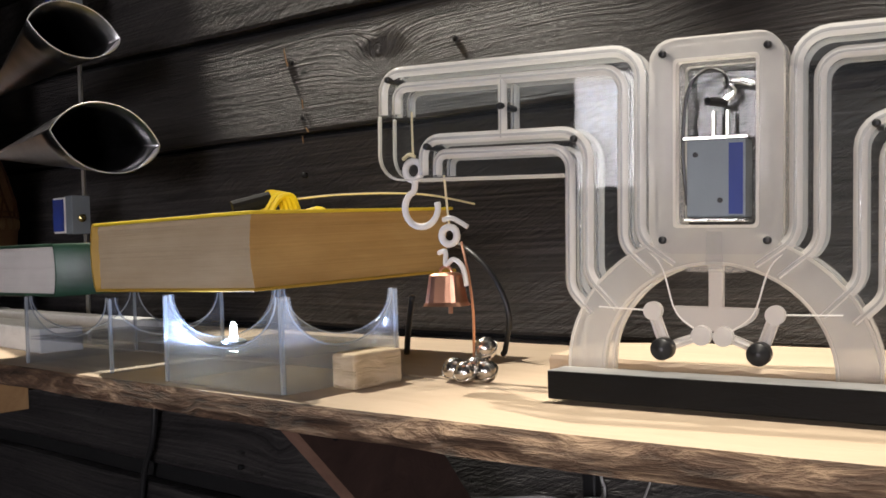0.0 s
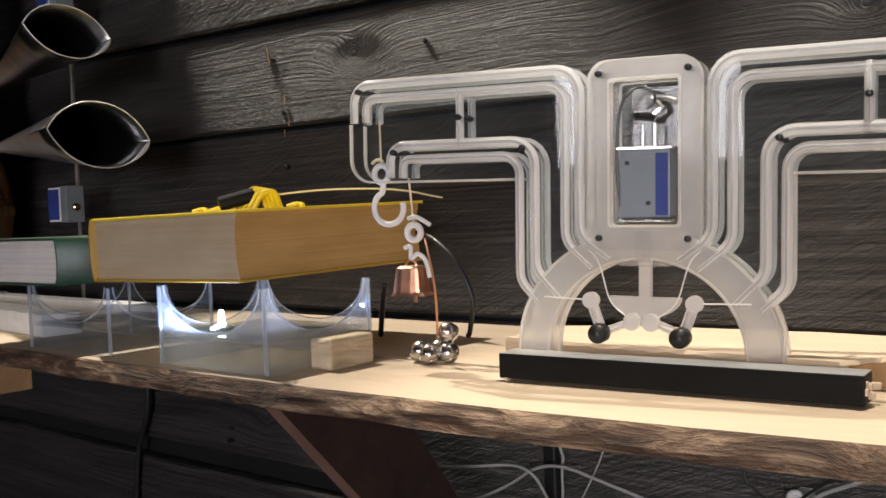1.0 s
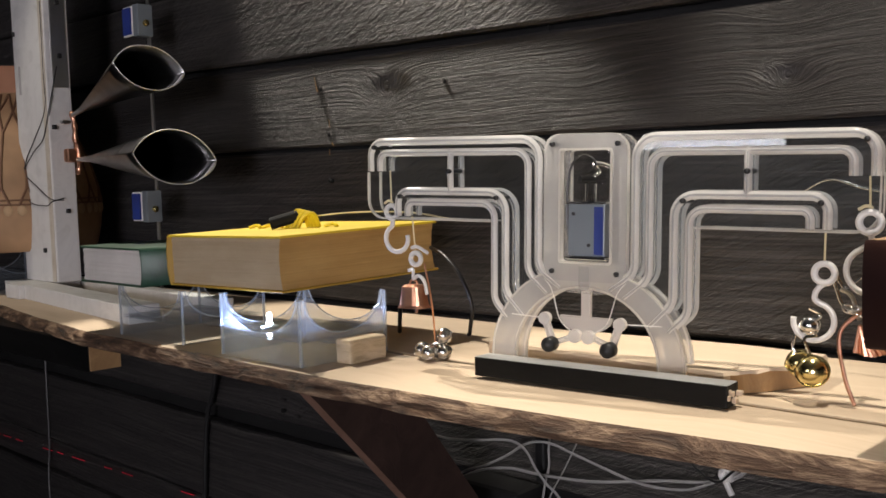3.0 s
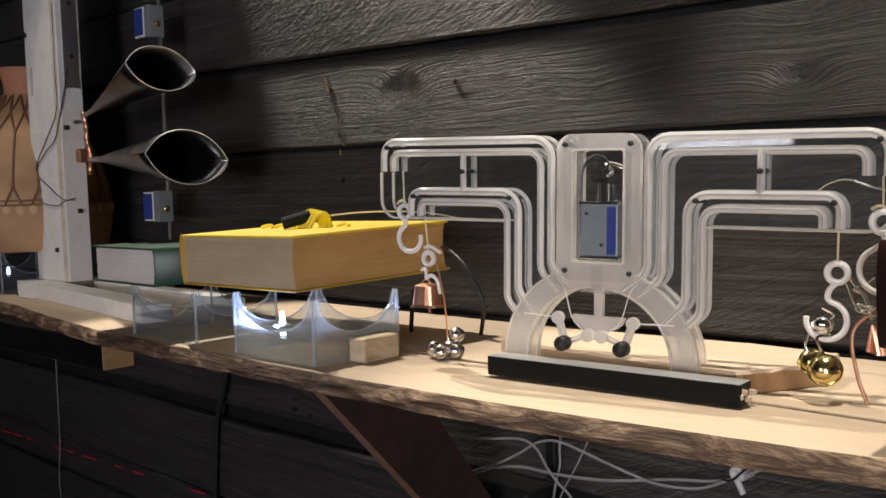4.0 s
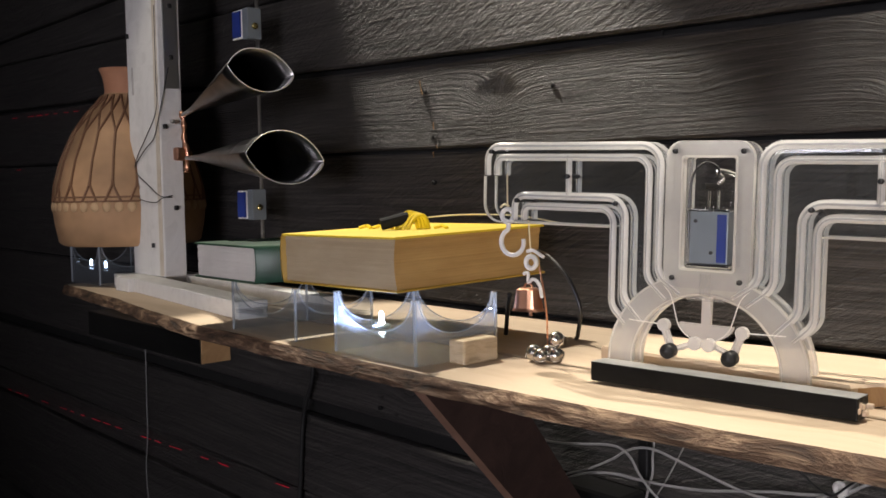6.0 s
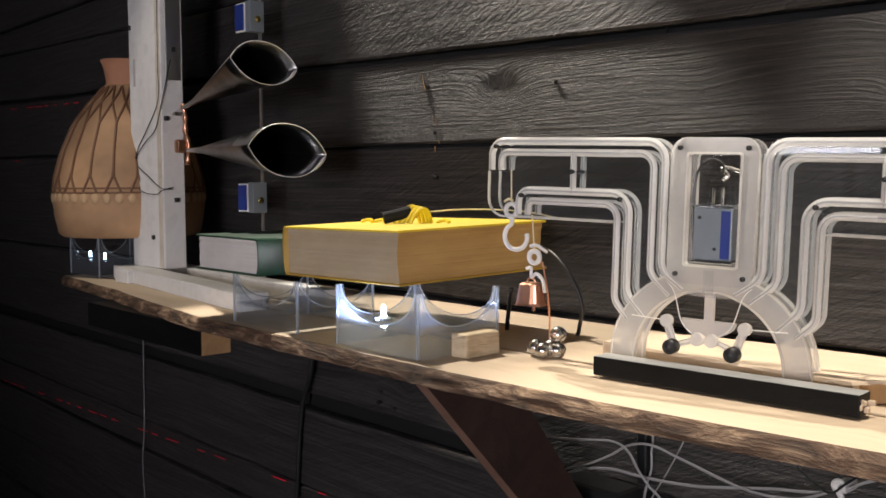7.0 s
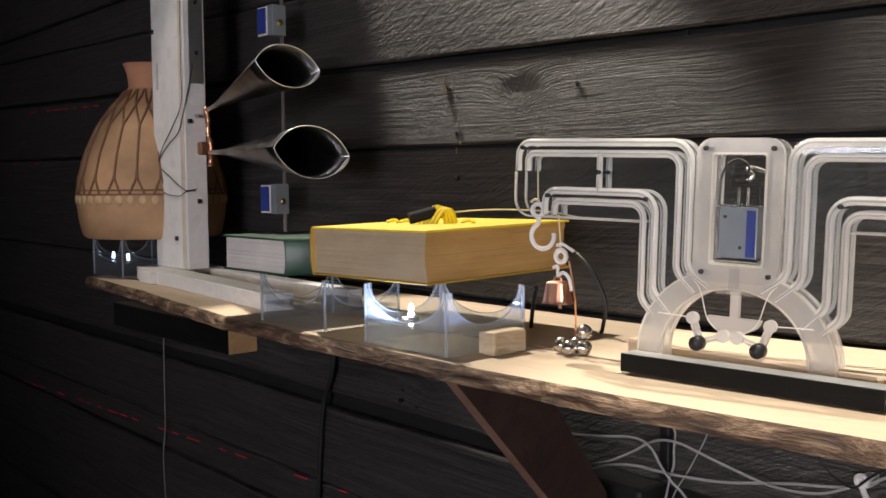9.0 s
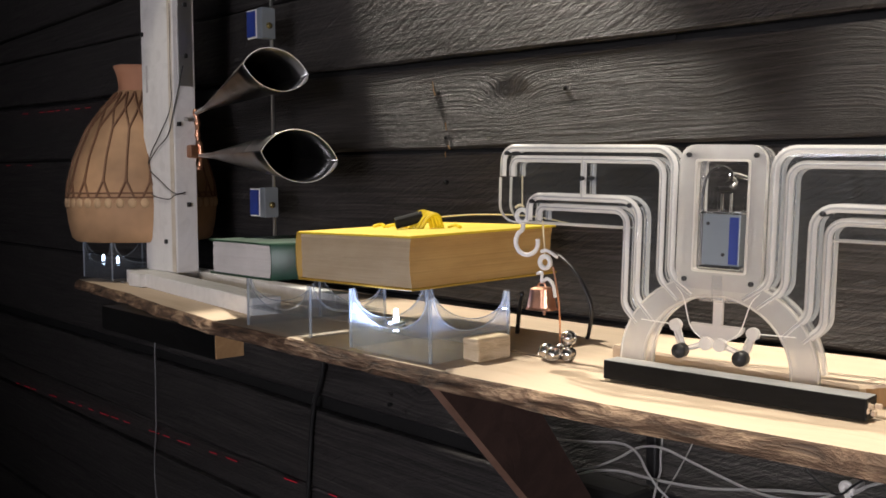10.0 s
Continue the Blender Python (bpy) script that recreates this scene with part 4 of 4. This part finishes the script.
def bm_ball(r, at=(0, 0, 0), steps=16):
    prof = [(r * math.sin(math.pi * k / 10), -r * math.cos(math.pi * k / 10)) for k in range(11)]
    prof[0], prof[-1] = (0, -r), (0, r)
    bm = bm_lathe(prof, steps)
    bmesh.ops.translate(bm, verts=bm.verts[:], vec=at)
    return bm


shade()


def jingle(at, r, mat, parent, turn=0):
    ball = part("jingle_bell", bm_ball(r, at), mat, parent, smooth=True)
    x, y, z = at
    part("seam", bm_tube([(x + 1.01 * r * math.cos(2 * math.pi * k / 24), y + 1.01 * r * math.sin(2 * math.pi * k / 24) * math.cos(radians(turn)), z + 1.01 * r * math.sin(2 * math.pi * k / 24) * math.sin(radians(turn))) for k in range(24)], r * 0.07, 5, closed=True), mat, ball)
    return ball


def hook(x, z, ring_r, hook_c, hook_r, string_top, mat, label, a0=110, a1=395):
    """A ring on a string with an open hook below it."""
    h = hung("hook", label, "hook", x, 0.004, z)
    part("ring", bm_ring(ring_r, ring_r * 0.37), mat, h, smooth=True)
    part("string", bm_tube([(0, 0, ring_r), (0.0, 0, string_top - z)], 0.0009, 6), CREAM, h)
    part("knot", bm_tube(smooth_path([(-0.009, 0, ring_r + 0.002), (-0.003, -0.001, ring_r + 0.005), (0.002, 0, ring_r + 0.003)]), 0.0015, 6), CREAM, h)
    cx, cz = hook_c
    pts = [(0, 0, -ring_r), (0.001, 0, cz + hook_r + 0.004)] + arc(cx, cz, hook_r, a0, a1)
    part("hook_arm", bm_tube(smooth_path(pts, 3), 0.0026, 8), mat, h, smooth=True)
    return h


hook(-0.229, 0.160, 0.0072, (0.006, -0.029), 0.0145, 0.205, PLASTIC, "white plastic hook hanging on a cream string", 115, 375)
hook(0.2517, 0.162, 0.0085, (0.001, -0.040), 0.0195, 0.200, PLASTIC, "white plastic hook hanging on a string beside the brown book", 115, 375)


def left_bells():
    b = hung("bell_cluster", "copper cowbell and nickel jingle bells tied on a string", "bell", -0.199, 0.006, 0.110)
    part("string", bm_tube([(0, 0, 0.008), (-0.003, 0, 0.046)], 0.0009, 6), CREAM, b)
    part("ring", bm_ring(0.0065, 0.0028), PLASTIC, b, smooth=True)
    part("knot", bm_tube(smooth_path([(-0.004, -0.002, 0.012), (0.004, -0.002, 0.013), (0.016, 0.0, 0.006)]), 0.002, 6), PLASTIC, b)
    part("cord", bm_tube(smooth_path([(-0.010, 0, -0.013), (-0.004, 0, -0.012), (-0.004, 0, -0.022), (0.004, -0.002, -0.018), (0.012, -0.003, -0.024), (0.015, -0.003, -0.038)]), 0.002, 6), PLASTIC, b)
    cow = bmesh.new()
    rows = []
    for z, w, d in ((-0.028, 0.009, 0.007), (-0.030, 0.0125, 0.009), (-0.050, 0.0155, 0.012), (-0.053, 0.0175, 0.013), (-0.0525, 0.0155, 0.0115), (-0.031, 0.0118, 0.008)):
        rows.append([cow.verts.new((-0.004 + w * (1 if c > 0 else -1) * abs(c) ** 0.6, d * (1 if s > 0 else -1) * abs(s) ** 0.6, z)) for c, s in ((math.cos(2 * math.pi * (k + 0.5) / 20), math.sin(2 * math.pi * (k + 0.5) / 20)) for k in range(20))])
    for p, q in zip(rows, rows[1:]):
        for k in range(20):
            cow.faces.new((p[k], p[(k + 1) % 20], q[(k + 1) % 20], q[k]))
    cow.faces.new(rows[0])
    part("cowbell", cow, COPPER, b, "worn copper cowbell")
    part("handle_loop", bm_tube(arc(-0.004, -0.028, 0.005, 0, 180), 0.0012, 6), COPPER, b)
    part("clapper", bm_tube([(-0.001, 0, -0.05), (-0.001, 0, -0.059)], 0.0018, 8), COPPER, b)
    part("wire", bm_tube(smooth_path([(0.008, 0.004, -0.005), (0.013, 0.004, -0.03), (0.012, 0.012, -0.06), (0.002, 0.03, -0.095)]), 0.0011, 6), COPPER, b)
    for at, r in (((-0.018, 0.034, -0.1065), 0.0098), ((-0.003, 0.024, -0.1070), 0.0092), ((0.010, 0.034, -0.1068), 0.0095), ((-0.004, 0.044, -0.1065), 0.0098), ((0.008, 0.039, -0.0895), 0.0092)):
        jingle(at, r, NICKEL, b, 40)
    return b


left_bells()


def right_bells():
    b = hung("brass_bells", "brass jingle bells on a white hook and a bent copper rod", "bell", 0.2175, 0.004, 0.118)
    part("string", bm_tube([(0, 0, 0.008), (0.001, 0, 0.035)], 0.001, 6), CREAM, b)
    part("ring", bm_ring(0.0082, 0.003), PLASTIC, b, smooth=True)
    pts = [(0, 0, -0.008), (-0.006, 0, -0.014), (-0.008, 0, -0.021)] + arc(-0.009, -0.041, 0.0165, 75, -190, 18)
    part("hook_arm", bm_tube(smooth_path(pts, 3), 0.0026, 8), PLASTIC, b, smooth=True)
    part("chain", bm_tube(smooth_path([(-0.012, -0.002, -0.03), (-0.003, -0.002, -0.036), (-0.014, -0.002, -0.045), (-0.006, -0.003, -0.052), (-0.016, -0.002, -0.056), (-0.012, -0.003, -0.068)], 8), 0.0014, 6), CHROME, b)
    part("chain", bm_tube(smooth_path([(-0.024, 0, -0.052), (-0.026, 0, -0.065), (-0.02, 0, -0.072)], 6), 0.0011, 6), CHROME, b)
    part("wire", bm_tube(smooth_path([(0.008, 0.002, 0.0), (0.016, 0.003, -0.012), (0.028, 0.004, -0.003)], 6), 0.0012, 6), CHROME, b)
    jingle((-0.012, 0.0, -0.045), 0.0085, CHROME, b, 40)
    part("chain", bm_tube(smooth_path([(0.006, 0.0, -0.004), (0.009, 0.0, -0.012), (0.013, 0.0, -0.024), (0.019, 0.0, -0.030)], 6), 0.0012, 6), CHROME, b)
    for k in range(4):
        link = bm_ring(0.0034, 0.0009)
        bmesh.ops.transform(link, verts=link.verts[:], matrix=Matrix.Translation((0.018 + 0.0035 * k, 0.001 * (k % 2), -0.029 - 0.003 * (k % 2))) @ Matrix.Rotation(radians(60 * k), 4, "X"))
        part("link", link, CHROME, b, smooth=True)
    jingle((-0.021, 0.006, -0.079), 0.0125, BRASS, b, 30)
    jingle((-0.009, -0.006, -0.083), 0.0138, BRASS, b, 60)
    part("copper_rod", bm_tube(smooth_path([(0.03, 0.006, -0.03), (0.012, 0.0, -0.050), (0.016, -0.004, -0.085), (0.024, -0.004, -0.1095)], 6), 0.0017, 8), COPPER, b)
    return b


right_bells()


def tassel():
    t = hung("copper_fan", "small pleated copper fan hanging under the brown book", "bell", 0.245, 0.012, 0.075)
    for k in range(7):
        a = radians(-115 + 9 * k)
        part("pleat", bm_tube([(0, 0, 0), (0.026 * math.cos(a) + 0.008, 0.002 * (k % 2), 0.026 * math.sin(a))], [0.0013, 0.0024], 6), COPPER, t)
    part("tie", bm_tube(smooth_path([(-0.015, 0, 0.03), (-0.006, 0, 0.024), (0, 0, 0.004)]), 0.002, 6), STEEL, t)


tassel()

# ---- on the yellow book ----


def gadget():
    g = thing("yellow_clip", pose(-0.655, 0.650, SHELF + 0.1425, 1, -0.5, 8) @ Matrix.Diagonal((1.3, 1.3, 1.2, 1)), "yellow plastic tie and black striker on the yellow book", "striker")
    part("striker", bm_tube([(-0.012, -0.016, 0.007), (0.006, 0.006, 0.014)], 0.0066, 12), MATTE_BLACK, g, "black rubber striker")
    for k in range(4):
        x = 0.006 + 0.005 * k
        part("tie", bm_tube(smooth_path([(x - 0.012, 0.0, 0.0), (x - 0.004, 0.004, 0.017 - 0.001 * k), (x + 0.003, 0.01, 0.018 - 0.001 * k), (x + 0.006, 0.014, 0.001)]), 0.0024, 6), YELLOW_PLASTIC, g)
    for i, (x, y) in enumerate(((-0.052, 0.0), (-0.036, 0.004), (-0.022, 0.002), (0.04, 0.016))):
        part("tie_end", bm_tube(smooth_path([(x - 0.008, y, 0.002), (x, y + 0.004, 0.004), (x + 0.009, y, 0.002)]), 0.002, 6), YELLOW_PLASTIC, g)
    part("wire", bm_tube(smooth_path([(0.01, 0.01, 0.012), (0.05, 0.04, 0.015), (0.10, 0.07, 0.012), (0.13, 0.10, 0.002)]), 0.0009, 6), CREAM, g)


gadget()


def stand_lamp():
    """The white diode on the floor of the stand, with its holder."""
    m = thing("led_lamp", pose(-0.579, 0.556, SHELF + 0.0298), "small glowing white diode lamp inside the clear stand", "lamp")
    part("diode", bm_lathe([(0, 0.0195), (0.002, 0.0185), (0.0028, 0.015), (0.0028, 0.008), (0.0036, 0.007), (0.0036, 0.005), (0, 0.005)], 16), LED, m, "glowing diode", True)
    part("holder", bm_lathe([(0.011, 0), (0.011, 0.003), (0.006, 0.005), (0, 0.005), ], 16), GREY_METAL, m)
    spot("diode_light", (-0.579, 0.541, SHELF + 0.033), (-0.579, 0.5412, SHELF + 0.2), 0.8, 179, (0.42, 0.56, 1.0), 0.003, 0.05)


stand_lamp()
for x in (-1.755, -1.675):
    d = thing("led_lamp", pose(x, 0.66, SHELF + 0.0335), "tiny glowing diode inside the stand under the woven shade", "lamp", "small diodes")
    part("diode", bm_lathe([(0, 0.017), (0.002, 0.0165), (0.003, 0.013), (0.003, 0.002), (0, 0.002)], 12), SMALL_LED, d, "glowing diode", True)
    part("holder", bm_lathe([(0.006, 0), (0.006, 0.002), (0, 0.002)], 12), GREY_METAL, d)

# ---- under the shelf and on the wall ----


def bracket():
    b = thing("shelf_bracket", pose(-0.452, 0, 0), "brown diagonal wooden brace under the shelf", "bracket")
    bm = bmesh.new()
    outline = [(0.497, SHELF - 0.019), (0.622, SHELF - 0.019), (0.760, 0.992), (0.760, 0.90), (0.892, 0.80), (0.892, 0.745)]
    a = [bm.verts.new((0, y, z)) for y, z in outline]
    c = [bm.verts.new((0.019, y, z)) for y, z in outline]
    for side in (a, c):
        for q in ((0, 1, 2), (0, 2, 3), (0, 3, 5), (3, 4, 5)):
            bm.faces.new([side[k] for k in q])
    for k in range(len(a)):
        j = (k + 1) % len(a)
        fc = bm.faces.new((a[k], c[k], c[j], a[j]))
        fc.material_index = 1 if k == 5 else 0
    part("brace", bm, [BROWN_WOOD, LIT_BRACE], b)
    for y, z in ((0.535, SHELF - 0.03), (0.585, SHELF - 0.03)):
        head = bm_lathe([(0, 0), (0.003, 0), (0.0034, 0.001), (0, 0.0016)], 10)
        bmesh.ops.transform(head, verts=head.verts[:], matrix=Matrix.Translation((0.0188, y, z)) @ Matrix.Rotation(radians(90), 4, "Y"))
        part("screw", head, MATTE_BLACK, b, smooth=True)


bracket()
cleat = thing("shelf_cleat", pose(0, 0, 0), "black painted wooden cleat with a raw sawn end under the shelf", "cleat", kind="structure")
part("rail", bm_box((-1.40, 0.512, SHELF - 0.062), (-0.966, 0.562, SHELF - 0.019), 0.0015), BLACK_PAINT, cleat)
part("sawn_end", bm_box((-0.966, 0.513, SHELF - 0.061), (-0.9635, 0.561, SHELF - 0.020), 0.0005), SAWN, cleat)
part("hanger", bm_box((-1.14, 0.563, SHELF - 0.060), (-1.10, 0.892, SHELF - 0.019), 0.0015), BLACK_PAINT, cleat)


def cable(name, pts, r, mat, label):
    ob = tagged(mesh_object(name, bm_tube(smooth_path(pts), r, 8), mat, True), label, "cable")
    return ob


cable("cable", [(-0.634, 0.858, 1.165), (-0.634, 0.858, 1.065), (-0.626, 0.858, 1.038), (-0.613, 0.858, 1.026), (-0.571, 0.858, 1.024), (-0.516, 0.858, 1.032), (-0.464, 0.858, 1.04), (-0.437, 0.858, 1.032), (-0.42, 0.858, 1.01), (-0.402, 0.858, 0.992), (-0.381, 0.858, 0.977), (-0.34, 0.858, 0.93)], 0.0017, GREY_CABLE, "grey cable looping under the shelf")
cable("cable", [(-0.6, 0.866, 0.95), (-0.558, 0.866, 0.977), (-0.516, 0.866, 0.994), (-0.473, 0.866, 1.017), (-0.446, 0.866, 1.035), (-0.42, 0.866, 1.044), (-0.394, 0.866, 1.044), (-0.361, 0.866, 1.037), (-0.284, 0.866, 1.021), (-0.248, 0.866, 1.018), (-0.214, 0.866, 1.021), (-0.191, 0.866, 1.027), (-0.165, 0.866, 1.04)], 0.0017, GREY_CABLE, "grey cable crossing under the shelf")
cable("cable", [(-0.6, 0.874, 0.945), (-0.555, 0.874, 0.972), (-0.521, 0.874, 0.986), (-0.478, 0.874, 0.995), (-0.437, 0.874, 0.996), (-0.394, 0.874, 0.998), (-0.337, 0.874, 1.004), (-0.284, 0.874, 1.015), (-0.238, 0.874, 1.025), (-0.194, 0.874, 1.032), (-0.165, 0.874, 1.039), (-0.144, 0.874, 1.048), (-0.122, 0.874, 1.061), (-0.06, 0.874, 1.09)], 0.0019, GREY_CABLE, "thick grey cable running along the wall")
cable("cable", [(-0.418, 0.882, 1.16), (-0.418, 0.882, 1.07), (-0.414, 0.882, 1.051), (-0.416, 0.882, 1.029), (-0.416, 0.882, 1.007), (-0.424, 0.882, 0.979), (-0.44, 0.882, 0.9)], 0.0016, GREY_CABLE, "grey cable hanging down the wall")
cable("cable", [(-0.36, 0.888, 1.085), (-0.364, 0.888, 1.069), (-0.374, 0.888, 1.045), (-0.396, 0.888, 1.004), (-0.419, 0.888, 0.965), (-0.43, 0.888, 0.93)], 0.001, GREY_CABLE, "thin grey wire on the wall")
cable("cable", [(-0.21, 0.862, 1.16), (-0.2, 0.862, 1.071), (-0.191, 0.862, 1.057), (-0.178, 0.862, 1.048), (-0.159, 0.862, 1.042), (-0.138, 0.862, 1.06), (-0.09, 0.862, 1.1)], 0.0014, RUBBER, "black cable held by a white clip")
cable("cable", [(-1.215, 0.885, 1.168), (-1.222, 0.885, 1.071), (-1.231, 0.885, 1.013), (-1.263, 0.885, 0.939), (-1.282, 0.885, 0.795), (-1.30, 0.885, 0.6), (-1.31, 0.885, 0.3)], 0.005, RUBBER, "black cable hanging down the board wall")
cable("cable", [(-2.007, 0.89, 1.2), (-2.007, 0.89, 0.997), (-2.008, 0.89, 0.915), (-2.012, 0.89, 0.765), (-2.028, 0.89, 0.655), (-2.015, 0.89, 0.5), (-2.01, 0.89, 0.2)], 0.0018, DULL_CABLE, "thin grey cable hanging down the wall")
cable("cable", [(-0.535, 0.79, 1.305), (-0.493, 0.77, 1.298), (-0.455, 0.76, 1.274), (-0.437, 0.76, 1.239), (-0.445, 0.765, 1.205), (-0.452, 0.77, 1.198)], 0.0027, RUBBER, "black cable from the yellow book to the shelf")
cable("cable", [(-0.52, 0.72, 1.255), (-0.535, 0.73, 1.225), (-0.548, 0.74, 1.1972)], 0.003, RUBBER, "short black cable behind the stand")
cable("cable", [(-0.03, 0.80, 1.373), (-0.018, 0.80, 1.38), (-0.002, 0.80, 1.383), (0.025, 0.80, 1.374), (0.068, 0.80, 1.365), (0.14, 0.80, 1.345)], 0.0012, CHROME, "thin bright wire above the brown book")
cable("cable", [(0.06, 0.80, 1.1965), (0.09, 0.76, 1.1965), (0.14, 0.72, 1.1965)], 0.0012, RUBBER, "thin black wire lying on the shelf")

clip = thing("cable_clip", pose(-0.153, 0.868, 1.05), "white plastic cable clip on the cables", "clip")
part("loop", bm_ring(0.006, 0.003), PLASTIC, clip, smooth=True)
part("tail", bm_tube([(0, 0, -0.006), (0.008, 0, -0.022)], 0.0035, 8), PLASTIC, clip)
part("nail_base", bm_box((-0.006, 0.0, -0.008), (0.008, 0.03, 0.004), 0.002), PLASTIC, clip)

supply = thing("power_supply", pose(-0.497, 0.858, 0.905), "black power supply block hanging on the wall under the shelf", "power supply")
part("body", bm_box((-0.06, -0.02, -0.06), (0.06, 0.042, 0.07), 0.008), RUBBER, supply)
# Upright black batten on the wall behind the cables.
part("black_batten", bm_box((0.052, 0.0295, 0.075), (0.069, 0.041, 0.25), 0.003), RUBBER, supply)


def nails():
    for x, z in ((-0.885, 1.552), (-0.868, 1.476), (-0.602, 1.538), (-0.87, 1.40), (-0.88, 1.30), (-1.03, 0.99), (-1.042, 0.918), (0.04, 1.55), (0.05, 1.48), (-0.87, 1.70), (-1.9, 1.55), (-1.9, 1.47)):
        n = tagged(mesh_object("nail", bm_lathe([(0, -0.004), (0.0035, -0.0035), (0.0042, -0.002), (0.0035, 0.004)], 10), MATTE_BLACK, True), "rusty nail head in the board wall", "nail", "wall nails")
        n.matrix_basis = Matrix.Translation((x, WALL, z)) @ Matrix.Rotation(radians(-90), 4, "X")


nails()


def laser():
    """Dashed red lines thrown on the boards by a laser."""
    rng = random.Random(4)
    g = thing("laser_line", Matrix.Identity(4), "dashed red laser line on the black boards", "laser line")
    for x0, z0, x1, z1, n in ((-3.34, 0.695, -1.15, 0.776, 26), (-3.0, 1.638, -2.3, 1.621, 9), (-3.3, 1.472, -2.87, 1.465, 4)):
        for k in range(n):
            if rng.random() < 0.3:
                continue
            a, b = (k + 0.1) / n, (k + 0.1 + 0.5 * rng.random() + 0.3) / n
            pts = [(x0 + (x1 - x0) * f, WALL - 0.004, z0 + (z1 - z0) * f + 0.001 * rng.random()) for f in (a, b)]
            part("dash", bm_tube(pts, 0.0011, 4), LASER, g)


laser()


def wall_marks():
    """A short split in one board and pale scratches beside the nails."""
    split = thing("board_split", Matrix.Identity(4), "short dark split in a wall board", "split")
    part("split", bm_tube(smooth_path([(-0.4155, WALL + 0.0025, 1.594), (-0.4145, WALL + 0.0015, 1.582), (-0.416, WALL + 0.0025, 1.566)]), [0.0018] * 12 + [0.0008], 5), MATTE_BLACK, split)
    rng = random.Random(11)
    g = thing("board_scratches", Matrix.Identity(4), "pale splintered scratches in the black boards", "scratch")
    for x, z, dx, dz in ((-0.900, 1.572, 0.006, -0.024), (-0.897, 1.56, 0.004, -0.012), (-0.866, 1.500, 0.001, -0.012), (-0.868, 1.452, 0.0, -0.010), (-0.86, 1.462, 0.003, -0.006)):
        pts = [(x + dx * k / 4 + 0.001 * rng.random(), WALL - 0.0045 + 0.001 * rng.random(), z + dz * k / 4) for k in range(5)]
        part("splinter", bm_tube(pts, 0.0009, 5), SAWN, g)
    for x, z in ((-0.893, 1.553), (-0.86, 1.535), (0.03, 1.452), (-1.03, 1.01), (-0.99, 0.985)):
        part("splinter", bm_box((x - 0.006, WALL - 0.003, z - 0.003), (x + 0.006, WALL + 0.004, z + 0.003), 0.0015), BLACK_BOARD, g)


wall_marks()
